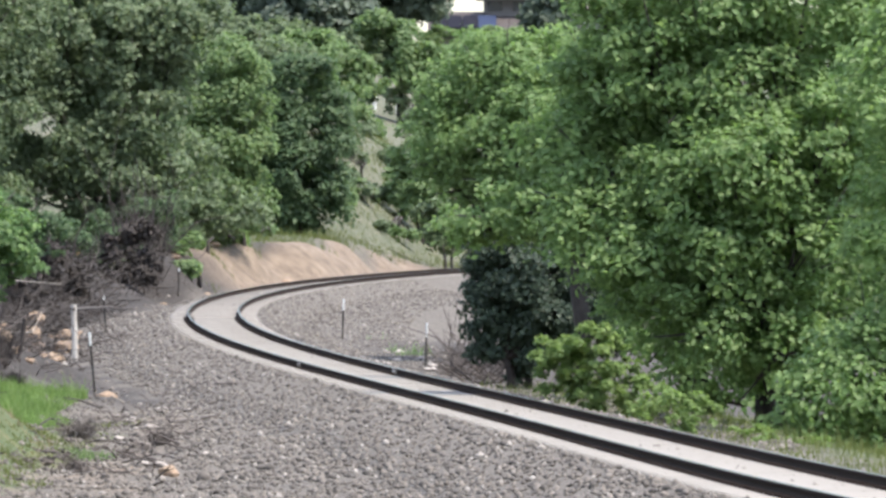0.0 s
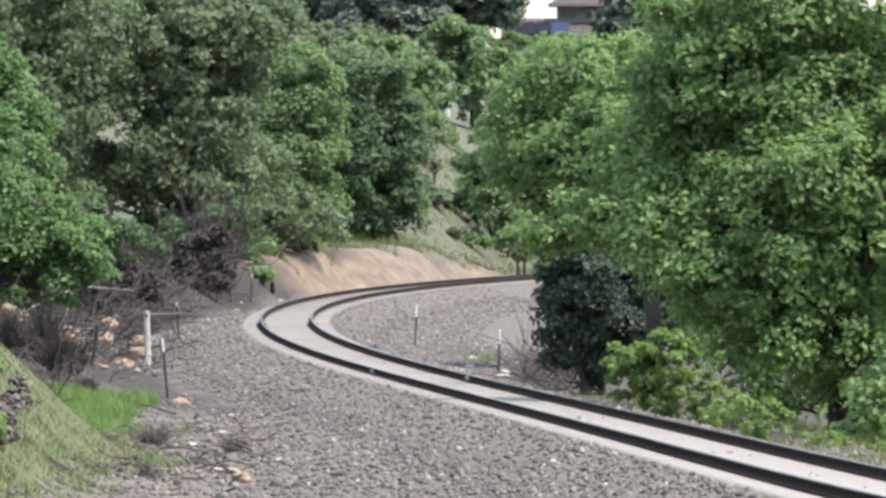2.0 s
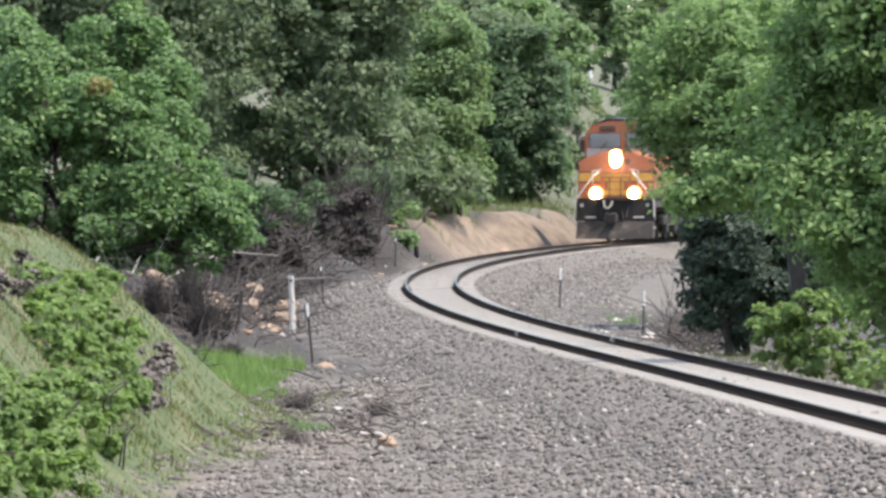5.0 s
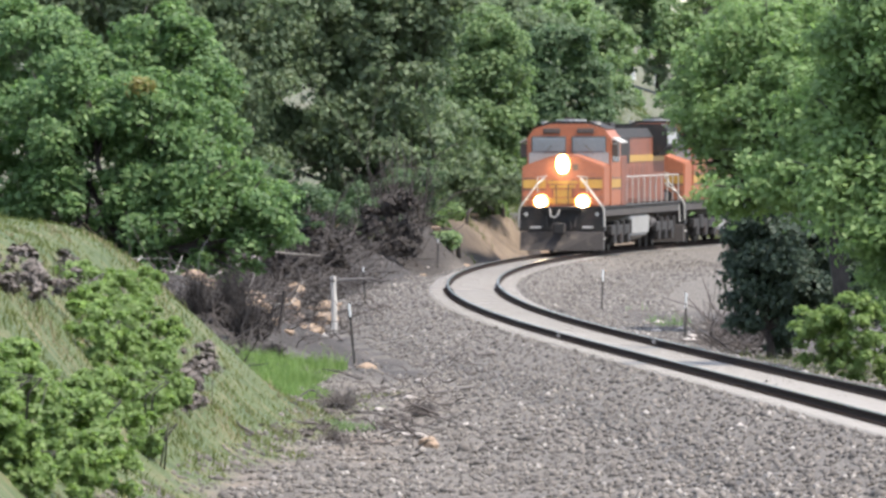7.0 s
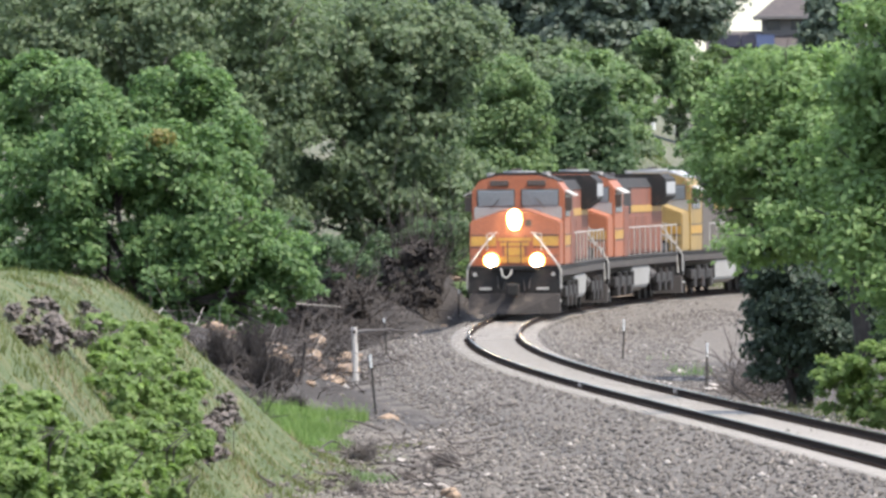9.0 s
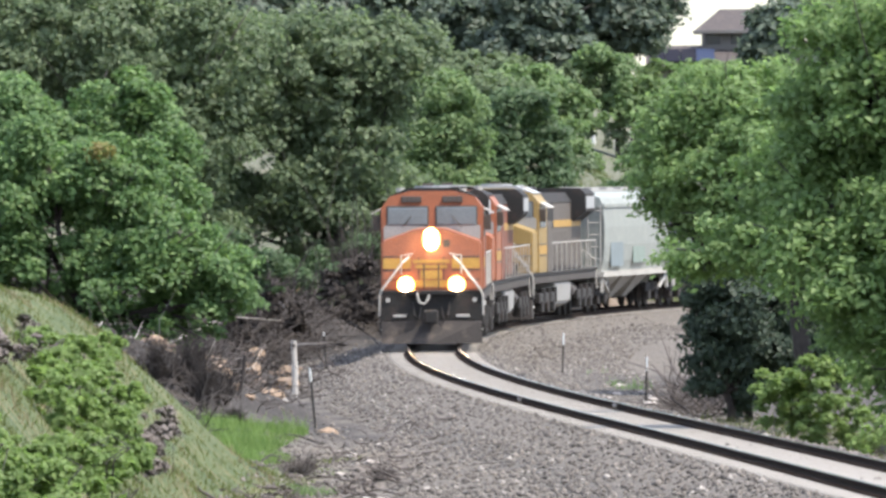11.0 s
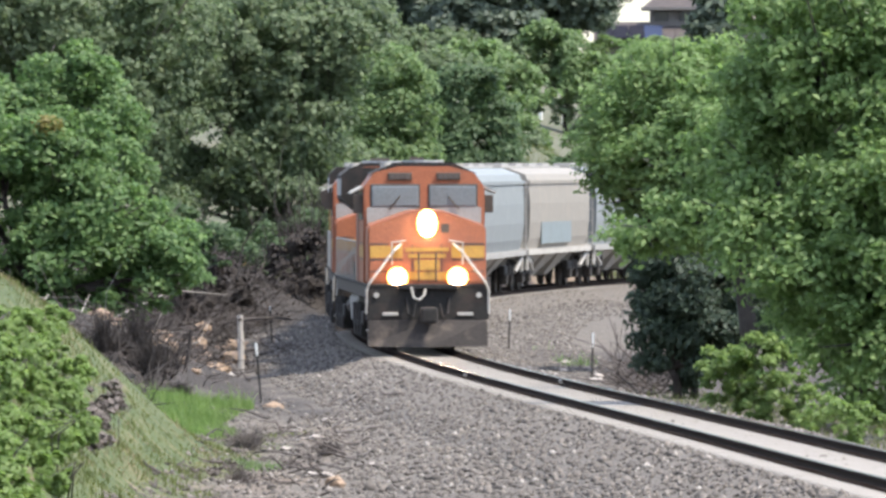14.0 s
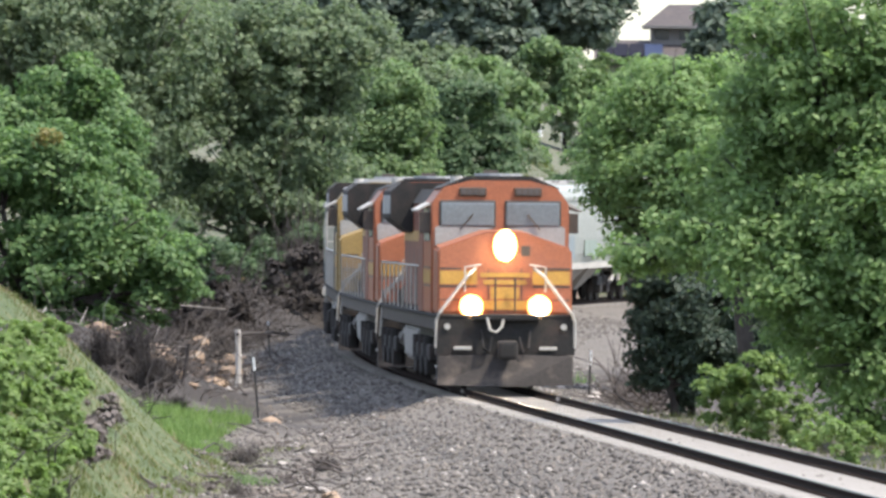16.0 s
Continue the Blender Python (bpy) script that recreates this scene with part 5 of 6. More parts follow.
M_TANK = worn("dusty light grey tank", (0.26, 0.25, 0.235), 0.75, spread=0.14, dirty=0.5, dirt=(0.22, 0.19, 0.16))
M_TANKDARK = worn("dull grey lettering", (0.07, 0.06, 0.055), 0.7)
M_HOODBROWN = worn("dirty grey-brown hood paint", (0.085, 0.07, 0.058), 0.7, spread=0.25, dirty=0.5)
M_SILL = worn("dusty brown side sill", (0.045, 0.036, 0.031), 0.75, spread=0.2, dirty=0.4)
M_RAILING = worn("off-white handrail paint", (0.36, 0.335, 0.30), 0.6, dirty=0.4)
M_STRIPE = worn("dark green stripe", (0.05, 0.035, 0.025), 0.5)
# the pale grey base paints reflected sky into the glass; the stains are dirt
M_GLASS = worn("cab glass greyed for sky reflection", (0.15, 0.165, 0.175), 0.15, spread=0.12, scale=2.0, dirty=0.35, dirt=(0.08, 0.08, 0.08))


def glowing(name, colour, strength):
    m, n, l, b = material(name, 0.3)
    b.inputs["Base Color"].default_value = (*colour, 1)
    b.inputs["Emission Color"].default_value = (*colour, 1)
    b.inputs["Emission Strength"].default_value = strength
    return m


M_LAMP = glowing("lit headlight", (1.0, 0.86, 0.62), 34.0)
M_DITCH = glowing("lit ditch light", (1.0, 0.80, 0.55), 26.0)
# added glow on the lamp housings, in place of bloom round the lights
M_HALO = glowing("lamp halo glow", (1.0, 0.45, 0.12), 1.2)


def truck_on(top, y, wheels=3, gap=1.85, w=1.45, light=None):
    """A truck frame with its wheels under a car."""
    bm = bmesh.new()
    h = gap * (wheels - 1) / 2
    for s in (-1, 1):
        box(bm, s * w - 0.12, s * w + 0.12, y - h - 0.7, y + h + 0.7, 0.62, 0.98, 0.05)
        for k in range(wheels):
            yy = y - h + k * gap
            box(bm, s * w - 0.16, s * w + 0.16, yy - 0.26, yy + 0.26, 0.3, 0.72, 0.06)
            tube(bm, [(s * (w + 0.05), yy + 0.55, 0.6), (s * (w + 0.05), yy + 0.55, 1.15)], 0.13, 8)
    box(bm, -w, w, y - 0.4, y + 0.4, 0.7, 1.1, 0.05)
    fr = part("truck_frame", bm, light or M_BLACK, top)
    for k in range(wheels):
        for s in (-1, 1):
            bm = bmesh.new()
            disc(bm, (s * 0.76, y - h + k * gap, 0.5), 0.5, 0.13, "X", 22)
            disc(bm, (s * 0.70, y - h + k * gap, 0.5), 0.53, 0.03, "X", 22)
            part("wheel", bm, M_BLACK, fr)


def locomotive(name, label, main, band, hood, roof, lit, nosetop):
    top = empty(name, label, "locomotive", group="locomotives of the train")
    F, R = -10.75, 10.75
    # frame, walkway and side sill
    bm = bmesh.new()
    box(bm, -1.5, 1.5, F + 0.35, R - 0.2, 1.32, 1.62, 0.03)
    part("frame", bm, M_SILL, top)
    bm = bmesh.new()
    box(bm, -1.55, 1.55, F + 0.1, R, 1.62, 1.70, 0.02)
    part("walkway", bm, M_BLACK, top)
    # plow and pilot
    bm = bmesh.new()
    v = [bm.verts.new(c) for c in ((-1.52, F - 0.02, 0.12), (0, F - 0.42, 0.10), (1.52, F - 0.02, 0.12), (1.5, F + 0.12, 0.78), (0, F + 0.02, 0.80), (-1.5, F + 0.12, 0.78),
                                   (-1.52, F + 0.5, 0.12), (1.52, F + 0.5, 0.12), (1.5, F + 0.5, 0.78), (-1.5, F + 0.5, 0.78))]
    for f in ((0, 1, 4, 5), (1, 2, 3, 4), (2, 7, 8, 3), (6, 0, 5, 9), (5, 4, 3, 8, 9), (7, 6, 9, 8), (6, 7, 2, 1, 0)):
        bm.faces.new([v[i] for i in f])
    bmesh.ops.recalc_face_normals(bm, faces=bm.faces[:])
    part("plow", bm, M_PLOW, top, "dusty wedge plow")
    bm = bmesh.new()
    prism(bm, [(-1.55, 0.8), (1.55, 0.8), (1.55, 1.5), (1.42, 1.68), (-1.42, 1.68), (-1.55, 1.5)], F + 0.12, F + 0.6)
    part("pilot", bm, M_BLACK, top, "black end sheet")
    bm = bmesh.new()
    box(bm, -0.75, 0.75, F - 0.02, F + 0.2, 1.56, 1.70, 0.03)
    part("anticlimber", bm, M_BLACK, top)
    bm = bmesh.new()
    box(bm, -0.16, 0.16, F - 0.55, F + 0.2, 0.78, 1.05, 0.06)
    box(bm, -0.22, 0.22, F - 0.72, F - 0.45, 0.70, 1.12, 0.08)
    part("coupler", bm, M_BLACK, top)
    for s in (-1, 1):
        bm = bmesh.new()
        tube(bm, [(s * 0.55, F + 0.1, 1.35), (s * 0.5, F - 0.12, 0.95), (s * 0.38, F - 0.1, 0.85), (s * 0.3, F + 0.05, 1.2)], 0.03, 6)
        part("air_hose", bm, M_BLACK, top)
        for k, zz in enumerate((0.5, 0.82, 1.14)):
            bm = bmesh.new()
            box(bm, s * 1.28 - 0.25, s * 1.28 + 0.25, F + 0.28, F + 0.75, zz, zz + 0.05, 0.01)
            part("step", bm, M_SILL if k else M_RAILING, top)
        bm = bmesh.new()
        box(bm, s * 0.95 - 0.2, s * 0.95 + 0.2, F + 0.06, F + 0.12, 0.90, 0.98, 0.015)
        part("grab_bar", bm, M_RAILING, top, "worn pale bar on the pilot")
        disc_bm = bmesh.new()
        disc(disc_bm, (s * 1.3, F + 0.1, 1.42), 0.07, 0.05)
        part("marker_light", disc_bm, M_RAILING, top)
        # slanting and upright handrails at the front corners
        bm = bmesh.new()
        tube(bm, [(s * 0.66, F + 0.35, 2.72), (s * 0.85, F + 0.1, 2.55), (s * 1.48, F + 0.05, 1.72), (s * 1.55, F + 0.1, 1.55), (s * 1.55, F + 0.15, 0.95)], 0.038, 6)
        part("handrail", bm, M_RAILING, top, "off-white handrail")
    bm = bmesh.new()
    tube(bm, [(-0.42, F - 0.02, 1.62), (-0.36, F - 0.1, 1.35), (-0.22, F - 0.12, 1.30), (-0.1, F - 0.1, 1.42), (-0.06, F - 0.05, 1.58)], 0.032, 6)
    part("uncoupling_lever", bm, M_RAILING, top, "curled pale lever")

    # nose with a peaked top
    y0, y1 = F + 0.35, F + 2.1
    bm = bmesh.new()
    prism(bm, [(-1.5, 1.70), (1.5, 1.70), (1.5, 3.2), (0.42, 3.58), (-0.42, 3.58), (-1.5, 3.2)], y0, y1)
    for q in bm.verts:
        if q.co.y < (y0 + y1) / 2 and q.co.z > 2:
            q.co.y += 0.12
            q.co.z -= 0.05
    bmesh.ops.bevel(bm, geom=bm.edges[:], offset=0.05, segments=2, affect="EDGES")
    nose = part("nose", bm, main, top)

    def lean(z):
        return y0 + 0.12 * max(0, (z - 1.7) / 1.5)

    def panel(nm, x0, x1, z0, z1, mat, proud=0.012, label=""):
        b = bmesh.new()
        q = [b.verts.new((x, lean(z) - proud, z)) for x, z in ((x0, z0), (x1, z0), (x1, z1), (x0, z1))]
        f = b.faces.new(q)
        e = bmesh.ops.extrude_face_region(b, geom=[f])["geom"]
        for g in e:
            if isinstance(g, bmesh.types.BMVert):
                g.co.y += proud + 0.02
        bmesh.ops.recalc_face_normals(b, faces=b.faces[:])
        return part(nm, b, mat, nose, label)

    for s in (-1, 1):
        a, b_ = (s * 0.62, s * 1.45) if s > 0 else (-1.45, -0.62)
        panel("band", a, b_, 2.36, 2.66, band, 0.012, "yellow band")
        panel("stripe", a, b_, 2.69, 2.73, M_STRIPE, 0.010)
        panel("stripe", a, b_, 2.29, 2.33, M_STRIPE, 0.010)
        panel("stripe", a, b_, 2.00, 2.03, M_STRIPE, 0.008)
    # emblem: a broad wing with bars, and the nose door below it
    for x0, x1, z0, z1 in ((-0.55, 0.55, 2.52, 2.62), (-0.48, 0.48, 2.36, 2.46), (-0.32, 0.32, 2.04, 2.3), (-0.5, 0.5, 1.80, 2.0)):
        panel("emblem", x0, x1, z0, z1, band, 0.014, "yellow emblem bars")
    panel("door_seam", 0.36, 0.385, 1.78, 2.7, M_STRIPE, 0.012)
    panel("door_seam", -0.385, -0.36, 1.78, 2.7, M_STRIPE, 0.012)
    panel("class_light", 0.36, 0.56, 3.0, 3.22, M_STRIPE, 0.02, "small dark light box")
    for s in (-1, 1):
        b = bmesh.new()
        tube(b, [(s * 0.9, y0 - 0.06, 2.2), (s * 0.9, y0 - 0.1, 2.75), (s * 0.55, y0 - 0.05, 2.8)], 0.025, 6)
        part("grab_iron", b, M_RAILING, top)
        b = bmesh.new()
        tube(b, [(s * 0.22, y0 - 0.08, 1.75), (s * 0.22, y0 - 0.1, 2.5)], 0.022, 6)
        part("grab_iron", b, M_SILL, top)

    # headlights: two in a tall housing, and one over each front corner;
    # lit housings glow orange and lamps are oversized to imitate the lens halo
    b = bmesh.new()
    prism(b, [(0.27 * math.cos(k * 0.3927), 3.225 + 0.36 * math.sin(k * 0.3927)) for k in range(16)], lean(3.2) - 0.08, lean(3.2) + 0.2)
    hs = part("headlight_housing", b, M_HALO if lit else M_STRIPE, top)
    for zz in (3.1, 3.35):
        b = bmesh.new()
        disc(b, (0, lean(3.2) - 0.11, zz), 0.175, 0.08)
        part("headlight", b, M_LAMP if lit else M_GLASS, hs, "lit warm headlight" if lit else "unlit headlight")
    for s in (-1, 1):
        b = bmesh.new()
        disc(b, (s * 0.76, F + 0.26, 1.87), 0.26, 0.28)
        hs = part("ditch_light_housing", b, M_HALO if lit else M_BLACK, top)
        b = bmesh.new()
        disc(b, (s * 0.76, F + 0.1, 1.87), 0.185, 0.1)
        part("ditch_light", b, M_DITCH if lit else M_GLASS, hs, "lit ditch light" if lit else "unlit ditch light")

    # cab
    c0, c1 = F + 2.0, F + 4.6
    bm = bmesh.new()
    prism(bm, [(-1.55, 1.70), (1.55, 1.70), (1.55, 4.15), (1.28, 4.52), (0.65, 4.68), (-0.65, 4.68), (-1.28, 4.52), (-1.55, 4.15)], c0, c1)
    bmesh.ops.bevel(bm, geom=bm.edges[:], offset=0.035, segments=2, affect="EDGES")
    cab = part("cab", bm, main, top)
    bm = bmesh.new()
    prism(bm, [(-1.36, 4.50), (-0.7, 4.68), (0.7, 4.68), (1.36, 4.50), (0.72, 4.78), (-0.72, 4.78)], c0 + 0.1, c1 + 0.1)
    part("cab_roof", bm, roof, cab, "dark cab roof")
    for s in (-1, 1):
        b = bmesh.new()
        o = [(s * 0.10, 3.62), (s * 1.46, 3.22), (s * 1.46, 3.62), (s * 1.36, 3.66)]
        prism(b, o if s > 0 else o[::-1], c0 - 0.03, c0 + 0.05)
        part("sill_panel", b, nosetop, cab, "pale grey panel under the windshield")
        b = bmesh.new()
        box(b, min(s * 0.09, s * 1.38), max(s * 0.09, s * 1.38), c0 - 0.03, c0 + 0.05, 3.60, 4.24, 0.05)
        fr = part("windshield_frame", b, M_STRIPE, cab)
        b = bmesh.new()
        box(b, min(s * 0.13, s * 1.34), max(s * 0.13, s * 1.34), c0 - 0.045, c0, 3.65, 4.19, 0.04)
        part("windshield", b, M_GLASS, fr, "windshield with the sky's reflection in its grey colour")
        b = bmesh.new()
        tube(b, [(s * 0.9, c0 - 0.07, 3.58), (s * 0.62, c0 - 0.07, 3.92)], 0.016, 5)
        part("wiper", b, M_STRIPE, fr)
        b = bmesh.new()
        box(b, s * 0.62 - 0.31, s * 0.62 + 0.31, c0 - 0.06, c0 + 0.1, 4.32, 4.52, 0.03)
        nb = part("number_board", b, M_STRIPE, cab, "dark number board")
        for k in range(4):
            b = bmesh.new()
            box(b, s * 0.62 - 0.24 + k * 0.13, s * 0.62 - 0.15 + k * 0.13, c0 - 0.066, c0 - 0.05, 4.37, 4.47)
            part("bar", b, M_TANKDARK, nb)
        for ya, yb in ((c0 + 0.35, c0 + 1.15), (c0 + 1.3, c0 + 2.1)):
            b = bmesh.new()
            box(b, s * 1.55 - 0.03, s * 1.55 + 0.03, ya, yb, 3.3, 4.05, 0.02)
            part("side_window", b, M_GLASS, cab, "dark side window")
        b = bmesh.new()
        box(b, s * 1.5, s * 1.78, c0 + 0.2, c0 + 0.28, 3.5, 3.95, 0.02)
        part("mirror", b, M_STRIPE, cab)
        b = bmesh.new()
        prism(b, [(s * 1.56, 4.12), (s * 1.86, 3.98), (s * 1.86, 4.02), (s * 1.56, 4.18)], c0 + 0.3, c0 + 2.2)
        part("sunshade", b, M_RAILING, cab)
        for za, zb, mm in ((2.36, 2.66, band), (2.69, 2.73, M_STRIPE), (2.29, 2.33, M_STRIPE)):
            b = bmesh.new()
            box(b, s * 1.55 - 0.006, s * 1.55 + 0.006, c0 + 0.1, c1 - 0.05, za, zb)
            part("band", b, mm, cab)
    for k, (xx, yy, hh) in enumerate(((-0.95, 0.6, 0.14), (0.9, 0.9, 0.12), (0.0, 0.7, 0.1))):
        b = bmesh.new()
        disc(b, (xx, c0 + yy, 4.74 + hh / 2 - 0.1 * (k < 2)), 0.14 if k < 2 else 0.55, hh, "Z", 14)
        part("antenna_dome", b, M_RAILING if k < 2 else M_GREY, cab)
    b = bmesh.new()
    for k in range(3):
        tube(b, [(-0.25 + k * 0.12, c0 + 1.6, 4.84), (-0.25 + k * 0.12, c0 + 1.15 + 0.07 * k, 4.86)], [0.03, 0.07], 8)
    part("horn", b, M_STRIPE, cab)

    # hood, doors, grilles, radiator
    h0 = c1
    bm = bmesh.new()
    prism(bm, [(-0.95, 1.70), (0.95, 1.70), (0.95, 4.2), (0.72, 4.45), (-0.72, 4.45), (-0.95, 4.2)], h0, R - 0.25)
    bmesh.ops.bevel(bm, geom=bm.edges[:], offset=0.03, segments=1, affect="EDGES")
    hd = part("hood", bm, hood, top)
    bm = bmesh.new()
    prism(bm, [(-0.98, 4.16), (0.98, 4.16), (0.76, 4.5), (-0.76, 4.5)], h0 + 0.1, R - 3.6)
    part("hood_roof", bm, M_BLACK, hd, "sooty black hood roof")
    for s in (-1, 1):
        bm = bmesh.new()
        box(bm, s * 1.25 - 0.32, s * 1.25 + 0.32, h0, h0 + 1.5, 1.7, 3.5, 0.04)
        # cabinets share the hood's shade-darkened paint
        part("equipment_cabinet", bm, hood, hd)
        bm = bmesh.new()
        box(bm, s * 1.12 - 0.2, s * 1.12 + 0.2, h0 + 1.6, h0 + 4.2, 3.2, 4.2, 0.05)
        part("blower_housing", bm, M_BLACK, hd, "black grille housing")
        for k in range(13):
            bm = bmesh.new()
            ya = h0 + 1.7 + k * 0.82
            box(bm, s * 0.96 - 0.015, s * 0.96 + 0.015, ya, ya + 0.74, 1.85, 3.1, 0.012)
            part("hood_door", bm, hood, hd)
        bm = bmesh.new()
        box(bm, s * 0.955 - 0.012, s * 0.955 + 0.012, h0 + 1.6, R - 0.4, 3.25, 3.5)
        part("band", bm, band, hd)
        # walkway railing
        bm = bmesh.new()
        tube(bm, [(s * 1.5, h0 + 0.3, 2.72), (s * 1.5, R - 0.3, 2.72)], 0.026, 5)
        part("walkway_rail", bm, M_RAILING, top)
        for k in range(11):
            bm = bmesh.new()
            yy = h0 + 0.3 + k * (R - 0.6 - h0) / 10
            tube(bm, [(s * 1.5, yy, 1.66), (s * 1.5, yy, 2.72)], 0.026, 5)
            part("stanchion", bm, M_RAILING, top)
        bm = bmesh.new()
        tube(bm, [(s * 0.6, R + 0.02, 2.6), (s * 1.45, R - 0.05, 2.0), (s * 1.52, R - 0.05, 0.9)], 0.036, 6)
        part("handrail", bm, M_RAILING, top)
    bm = bmesh.new()
    prism(bm, [(-1.05, 3.45), (1.05, 3.45), (1.5, 3.8), (1.5, 4.45), (1.25, 4.66), (-1.25, 4.66), (-1.5, 4.45), (-1.5, 3.8)], R - 3.6, R - 0.45)
    rad = part("radiator", bm, M_BLACK, hd, "sooty overhanging radiator housing")
    for s in (-1, 1):
        bm = bmesh.new()
        box(bm, s * 1.5 - 0.02, s * 1.5 + 0.02, R - 3.4, R - 0.7, 3.9, 4.35, 0.01)
        part("radiator_grille", bm, M_GREY, rad)
    bm = bmesh.new()
    box(bm, -0.4, 0.4, -0.6, 0.8, 4.45, 4.72, 0.04)
    part("exhaust_stack", bm, M_BLACK, hd)
    # fuel tank and trucks
    bm = bmesh.new()
    prism(bm, [(-1.0, 0.35), (1.0, 0.35), (1.42, 0.55), (1.48, 1.28), (-1.48, 1.28), (-1.42, 0.55)], -2.9, 2.4)
    bmesh.ops.bevel(bm, geom=bm.edges[:], offset=0.06, segments=2, affect="EDGES")
    part("fuel_tank", bm, M_TANK, top, "dusty light grey fuel tank")
    for s in (-1, 1):
        bm = bmesh.new()
        tube(bm, [(s * 1.3, 2.6, 0.95), (s * 1.3, 4.1, 0.95)], 0.2, 10)
        part("air_tank", bm, M_SILL, top)
    truck_on(top, F + 4.6, light=M_BLACK)
    truck_on(top, R - 4.6)
    return top


def hopper(label, paint, mark):
    """A covered hopper car: rounded top, ribs, sloped ends over the trucks and chutes beneath."""
    top = empty("hopper_car", label, "freight car", group="covered hopper cars of the train")
    H = 8.55
    bm = bmesh.new()
    prism(bm, [(-1.42, 1.45), (1.42, 1.45), (1.54, 1.9), (1.6, 2.5), (1.61, 3.2), (1.57, 3.95), (1.42, 4.28), (0.8, 4.5), (-0.8, 4.5), (-1.42, 4.28), (-1.57, 3.95), (-1.61, 3.2), (-1.6, 2.5), (-1.54, 1.9)], -H + 0.5, H - 0.5)
    for v in bm.verts:
        if v.co.z < 2.2:
            v.co.y *= 0.985
    body = part("body", bm, paint, top)
    bm = bmesh.new()
    prism(bm, [(-1.62, 3.92), (1.62, 3.92), (1.62, 4.05), (-1.62, 4.05)], -H + 0.42, H - 0.42)
    part("top_chord", bm, paint, body)
    bm = bmesh.new()
    prism(bm, [(-1.63, 1.32), (1.63, 1.32), (1.63, 1.52), (-1.63, 1.52)], -H + 0.1, H - 0.1)
    part("side_sill", bm, M_RAILING if mark else M_TANK, top)
    bm = bmesh.new()
    box(bm, -0.5, 0.5, -H + 0.8, H - 0.8, 4.5, 4.58, 0.02)
    part("roof_walk", bm, M_TANK, top)
    for k in range(4):
        bm = bmesh.new()
        box(bm, -0.35, 0.35, -6.6 + k * 3.6, -4.9 + k * 3.6, 4.55, 4.68, 0.03)
        part("roof_hatch", bm, M_TANK, top)
    for s in (-1, 1):
        for e in (-1, 1):
            for k in range(7):
                bm = bmesh.new()
                zz = 1.1 + k * 0.45
                tube(bm, [(s * 1.5, e * (H - 0.25), zz), (s * 1.02, e * (H - 0.25), zz)], 0.02, 5)
                part("ladder_rung", bm, M_RAILING, top)
            bm = bmesh.new()
            for xx in (1.5, 1.02):
                tube(bm, [(s * xx, e * (H - 0.25), 0.8), (s * xx, e * (H - 0.25), 4.0)], 0.025, 5)
            part("ladder", bm, M_RAILING, top)
            bm = bmesh.new()
            tube(bm, [(s * 1.5, e * (H - 0.15), 1.4), (s * 1.45, e * (H - 2.2), 0.75)], 0.08, 5)
            part("brace", bm, M_TANK, top)
            bm = bmesh.new()
            box(bm, s * 1.5 - 0.06, s * 1.5 + 0.06, e * (H - 0.4) - 0.09, e * (H - 0.4) + 0.09, 0.75, 1.45, 0.02)
            part("corner_post", bm, M_RAILING, top)
        if mark:
            for k, (ya, yb, za, zb) in enumerate(mark):
                bm = bmesh.new()
                box(bm, s * 1.6 - 0.012, s * 1.6 + 0.012, ya, yb, za, zb)
                part("painted_patch", bm, M_PATCH[k % 2], body, "faded painted patch")
    for e in (-1, 1):
        bm = bmesh.new()
        w = [bm.verts.new(c) for c in ((-1.4, e * (H - 0.6), 2.6), (1.4, e * (H - 0.6), 2.6), (1.2, e * (H - 3.6), 0.9), (-1.2, e * (H - 3.6), 0.9), (-1.4, e * (H - 3.6), 1.6), (1.4, e * (H - 3.6), 1.6))]
        for f in ((0, 1, 2, 3), (0, 3, 4), (1, 5, 2), (0, 4, 5, 1), (3, 2, 5, 4)):
            bm.faces.new([w[i] for i in f])
        bmesh.ops.recalc_face_normals(bm, faces=bm.faces[:])
        part("slope_sheet", bm, M_TANK, top)
        bm = bmesh.new()
        box(bm, -0.15, 0.15, min(e * (H - 0.4), e * (H + 0.4)), max(e * (H - 0.4), e * (H + 0.4)), 0.8, 1.05, 0.05)
        part("coupler", bm, M_BLACK, top)
    for k in range(3):
        bm = bmesh.new()
        y = -3.6 + k * 3.6
        q = [bm.verts.new((sx * a, y + sy * b, z)) for z, a, b in ((1.4, 1.35, 1.6), (0.45, 0.5, 0.5)) for sx, sy in ((-1, -1), (1, -1), (1, 1), (-1, 1))]
        for f in ((0, 1, 5, 4), (1, 2, 6, 5), (2, 3, 7, 6), (3, 0, 4, 7), (4, 5, 6, 7), (3, 2, 1, 0)):
            bm.faces.new([q[i] for i in f])
        bmesh.ops.recalc_face_normals(bm, faces=bm.faces[:])
        part("chute", bm, M_TANK, top)
    truck_on(top, -H + 2.2, 2, 1.75, 1.1)
    truck_on(top, H - 2.2, 2, 1.75, 1.1)
    return top


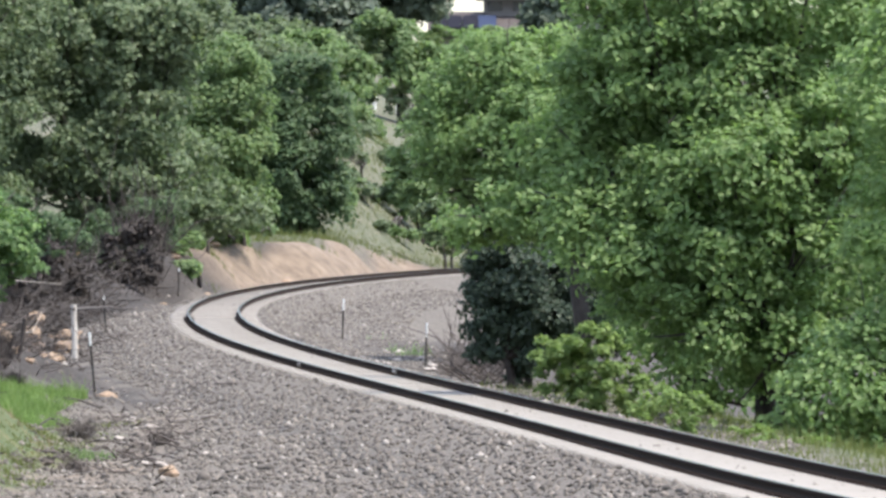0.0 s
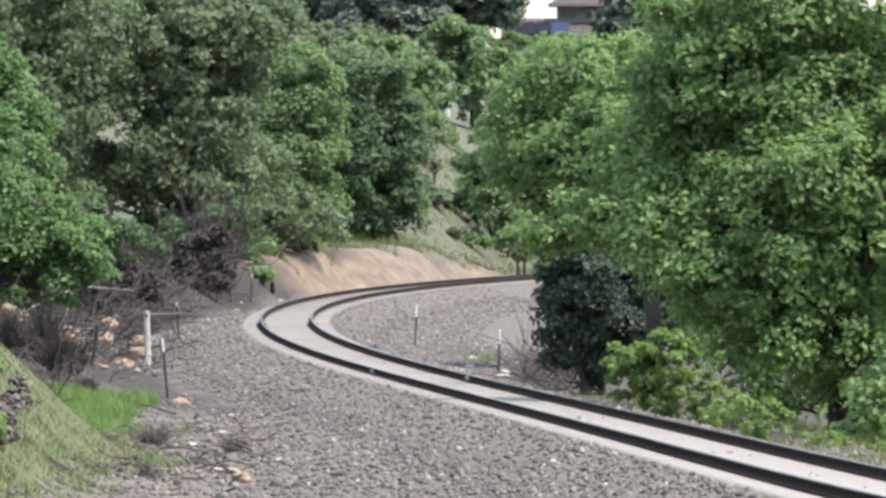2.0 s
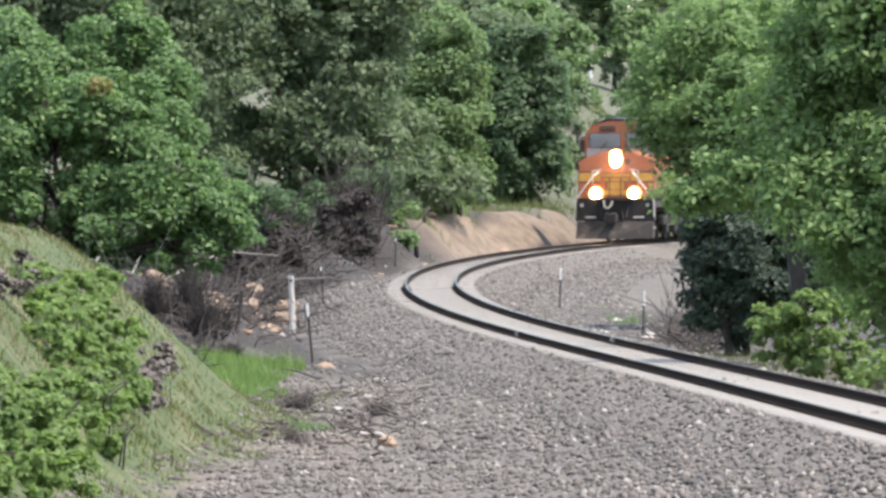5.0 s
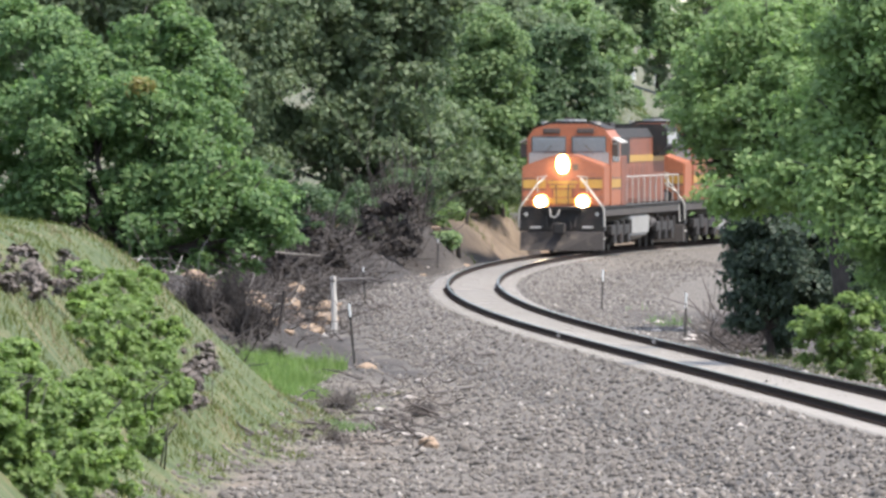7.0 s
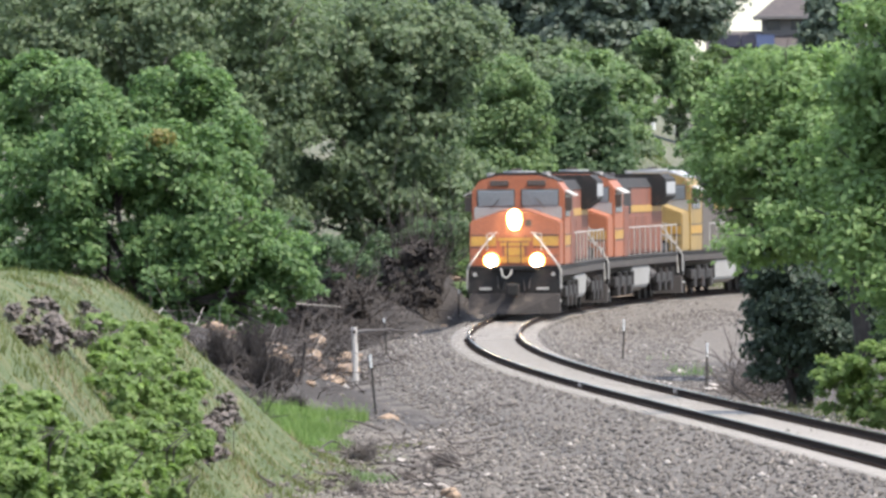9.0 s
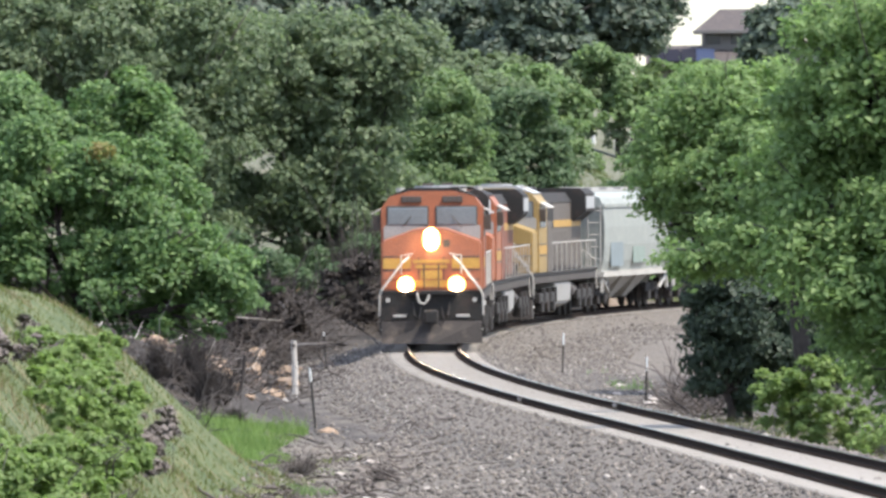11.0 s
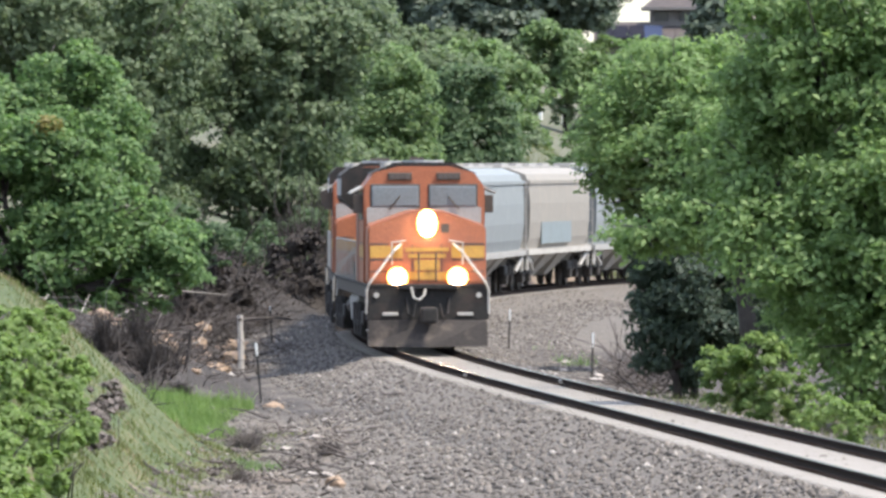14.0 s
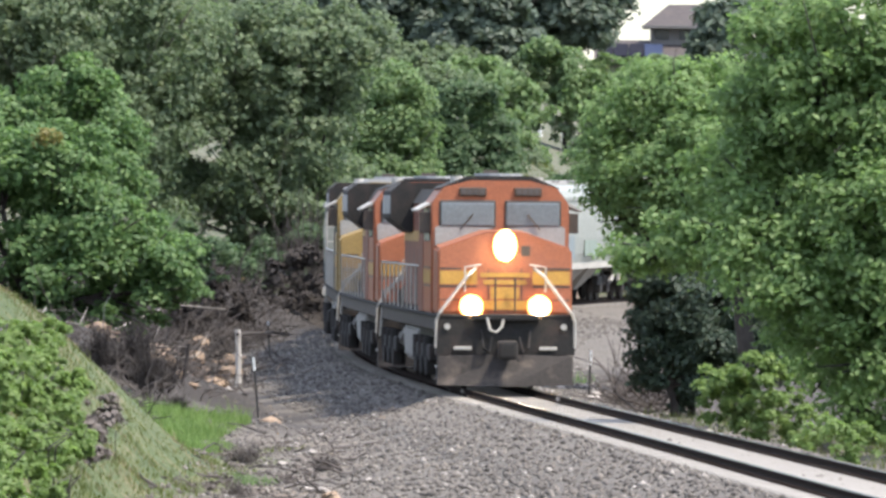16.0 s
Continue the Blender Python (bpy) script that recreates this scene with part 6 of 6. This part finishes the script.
M_PATCH = (worn("pale blue paint", (0.16, 0.19, 0.20), 0.6), worn("pale green paint", (0.18, 0.22, 0.19), 0.6))
M_MINT = worn("chalky pale green-white paint", (0.225, 0.235, 0.215), 0.6, dirty=0.35, dirt=(0.35, 0.34, 0.30))
M_BLUEGREY = worn("pale blue-grey paint", (0.17, 0.185, 0.19), 0.6, dirty=0.3, dirt=(0.3, 0.3, 0.29))
M_IVORY = worn("ivory paint", (0.215, 0.195, 0.17), 0.65, dirty=0.4, dirt=(0.30, 0.25, 0.2))

lead = locomotive("lead_locomotive", "orange and yellow diesel locomotive with lit headlights on the track", M_ORANGE, M_YELLOW, M_HOODORANGE, M_BLACK, True, M_TANK)
second = locomotive("second_locomotive", "orange diesel locomotive coupled behind the first, unlit", M_ORANGE, M_YELLOW, M_HOODORANGE, M_BLACK, False, M_TANK)
third = locomotive("third_locomotive", "yellow and grey diesel locomotive in front of hoppers", M_CREAM, M_YELLOW, M_HOODBROWN, M_GREY, False, M_TANK)
CARS = [(lead, 22.3), (second, 22.3), (third, 22.3)]
PAINTS = [("pale green-white covered hopper car, weathered", M_MINT, [(-6.5, -3.5, 1.7, 2.6), (-1, 2, 1.8, 2.4)]),
          ("pale blue-grey covered hopper car", M_BLUEGREY, None),
          ("ivory covered hopper car with faded patches", M_IVORY, [(-5, 3, 1.7, 2.5)])]
models = [hopper(*p) for p in PAINTS]
for i in range(8):
    CARS.append((models[i] if i < 3 else copy_thing(models[(i * 2 + 1) % 3], Matrix()), 17.9))

SPEED = 14.0
S_END = float(np.interp(201.0, TD, TS))


def car_pose(mid, L):
    a, _ = along(mid - L * 0.32)
    b, _ = along(mid + L * 0.32)
    w, c = b - a, (a + b) / 2
    return pose(c[0], c[1], c[2], math.degrees(math.atan2(w[2], math.hypot(w[0], w[1]))), 0, math.degrees(math.atan2(-w[0], w[1])))


def front_at(t):
    """How far along the track the train's nose is; it gains speed a little early on."""
    return S_END + SPEED * (16 - t) - 4.3 * float(smooth((6.5 - t) / 2.5))


def motions():
    s = -0.4
    for thing, L in CARS:
        walk(thing, [(k * 0.5, car_pose(front_at(k * 0.5) + s + L / 2, L)) for k in range(33)])
        s += L


motions()
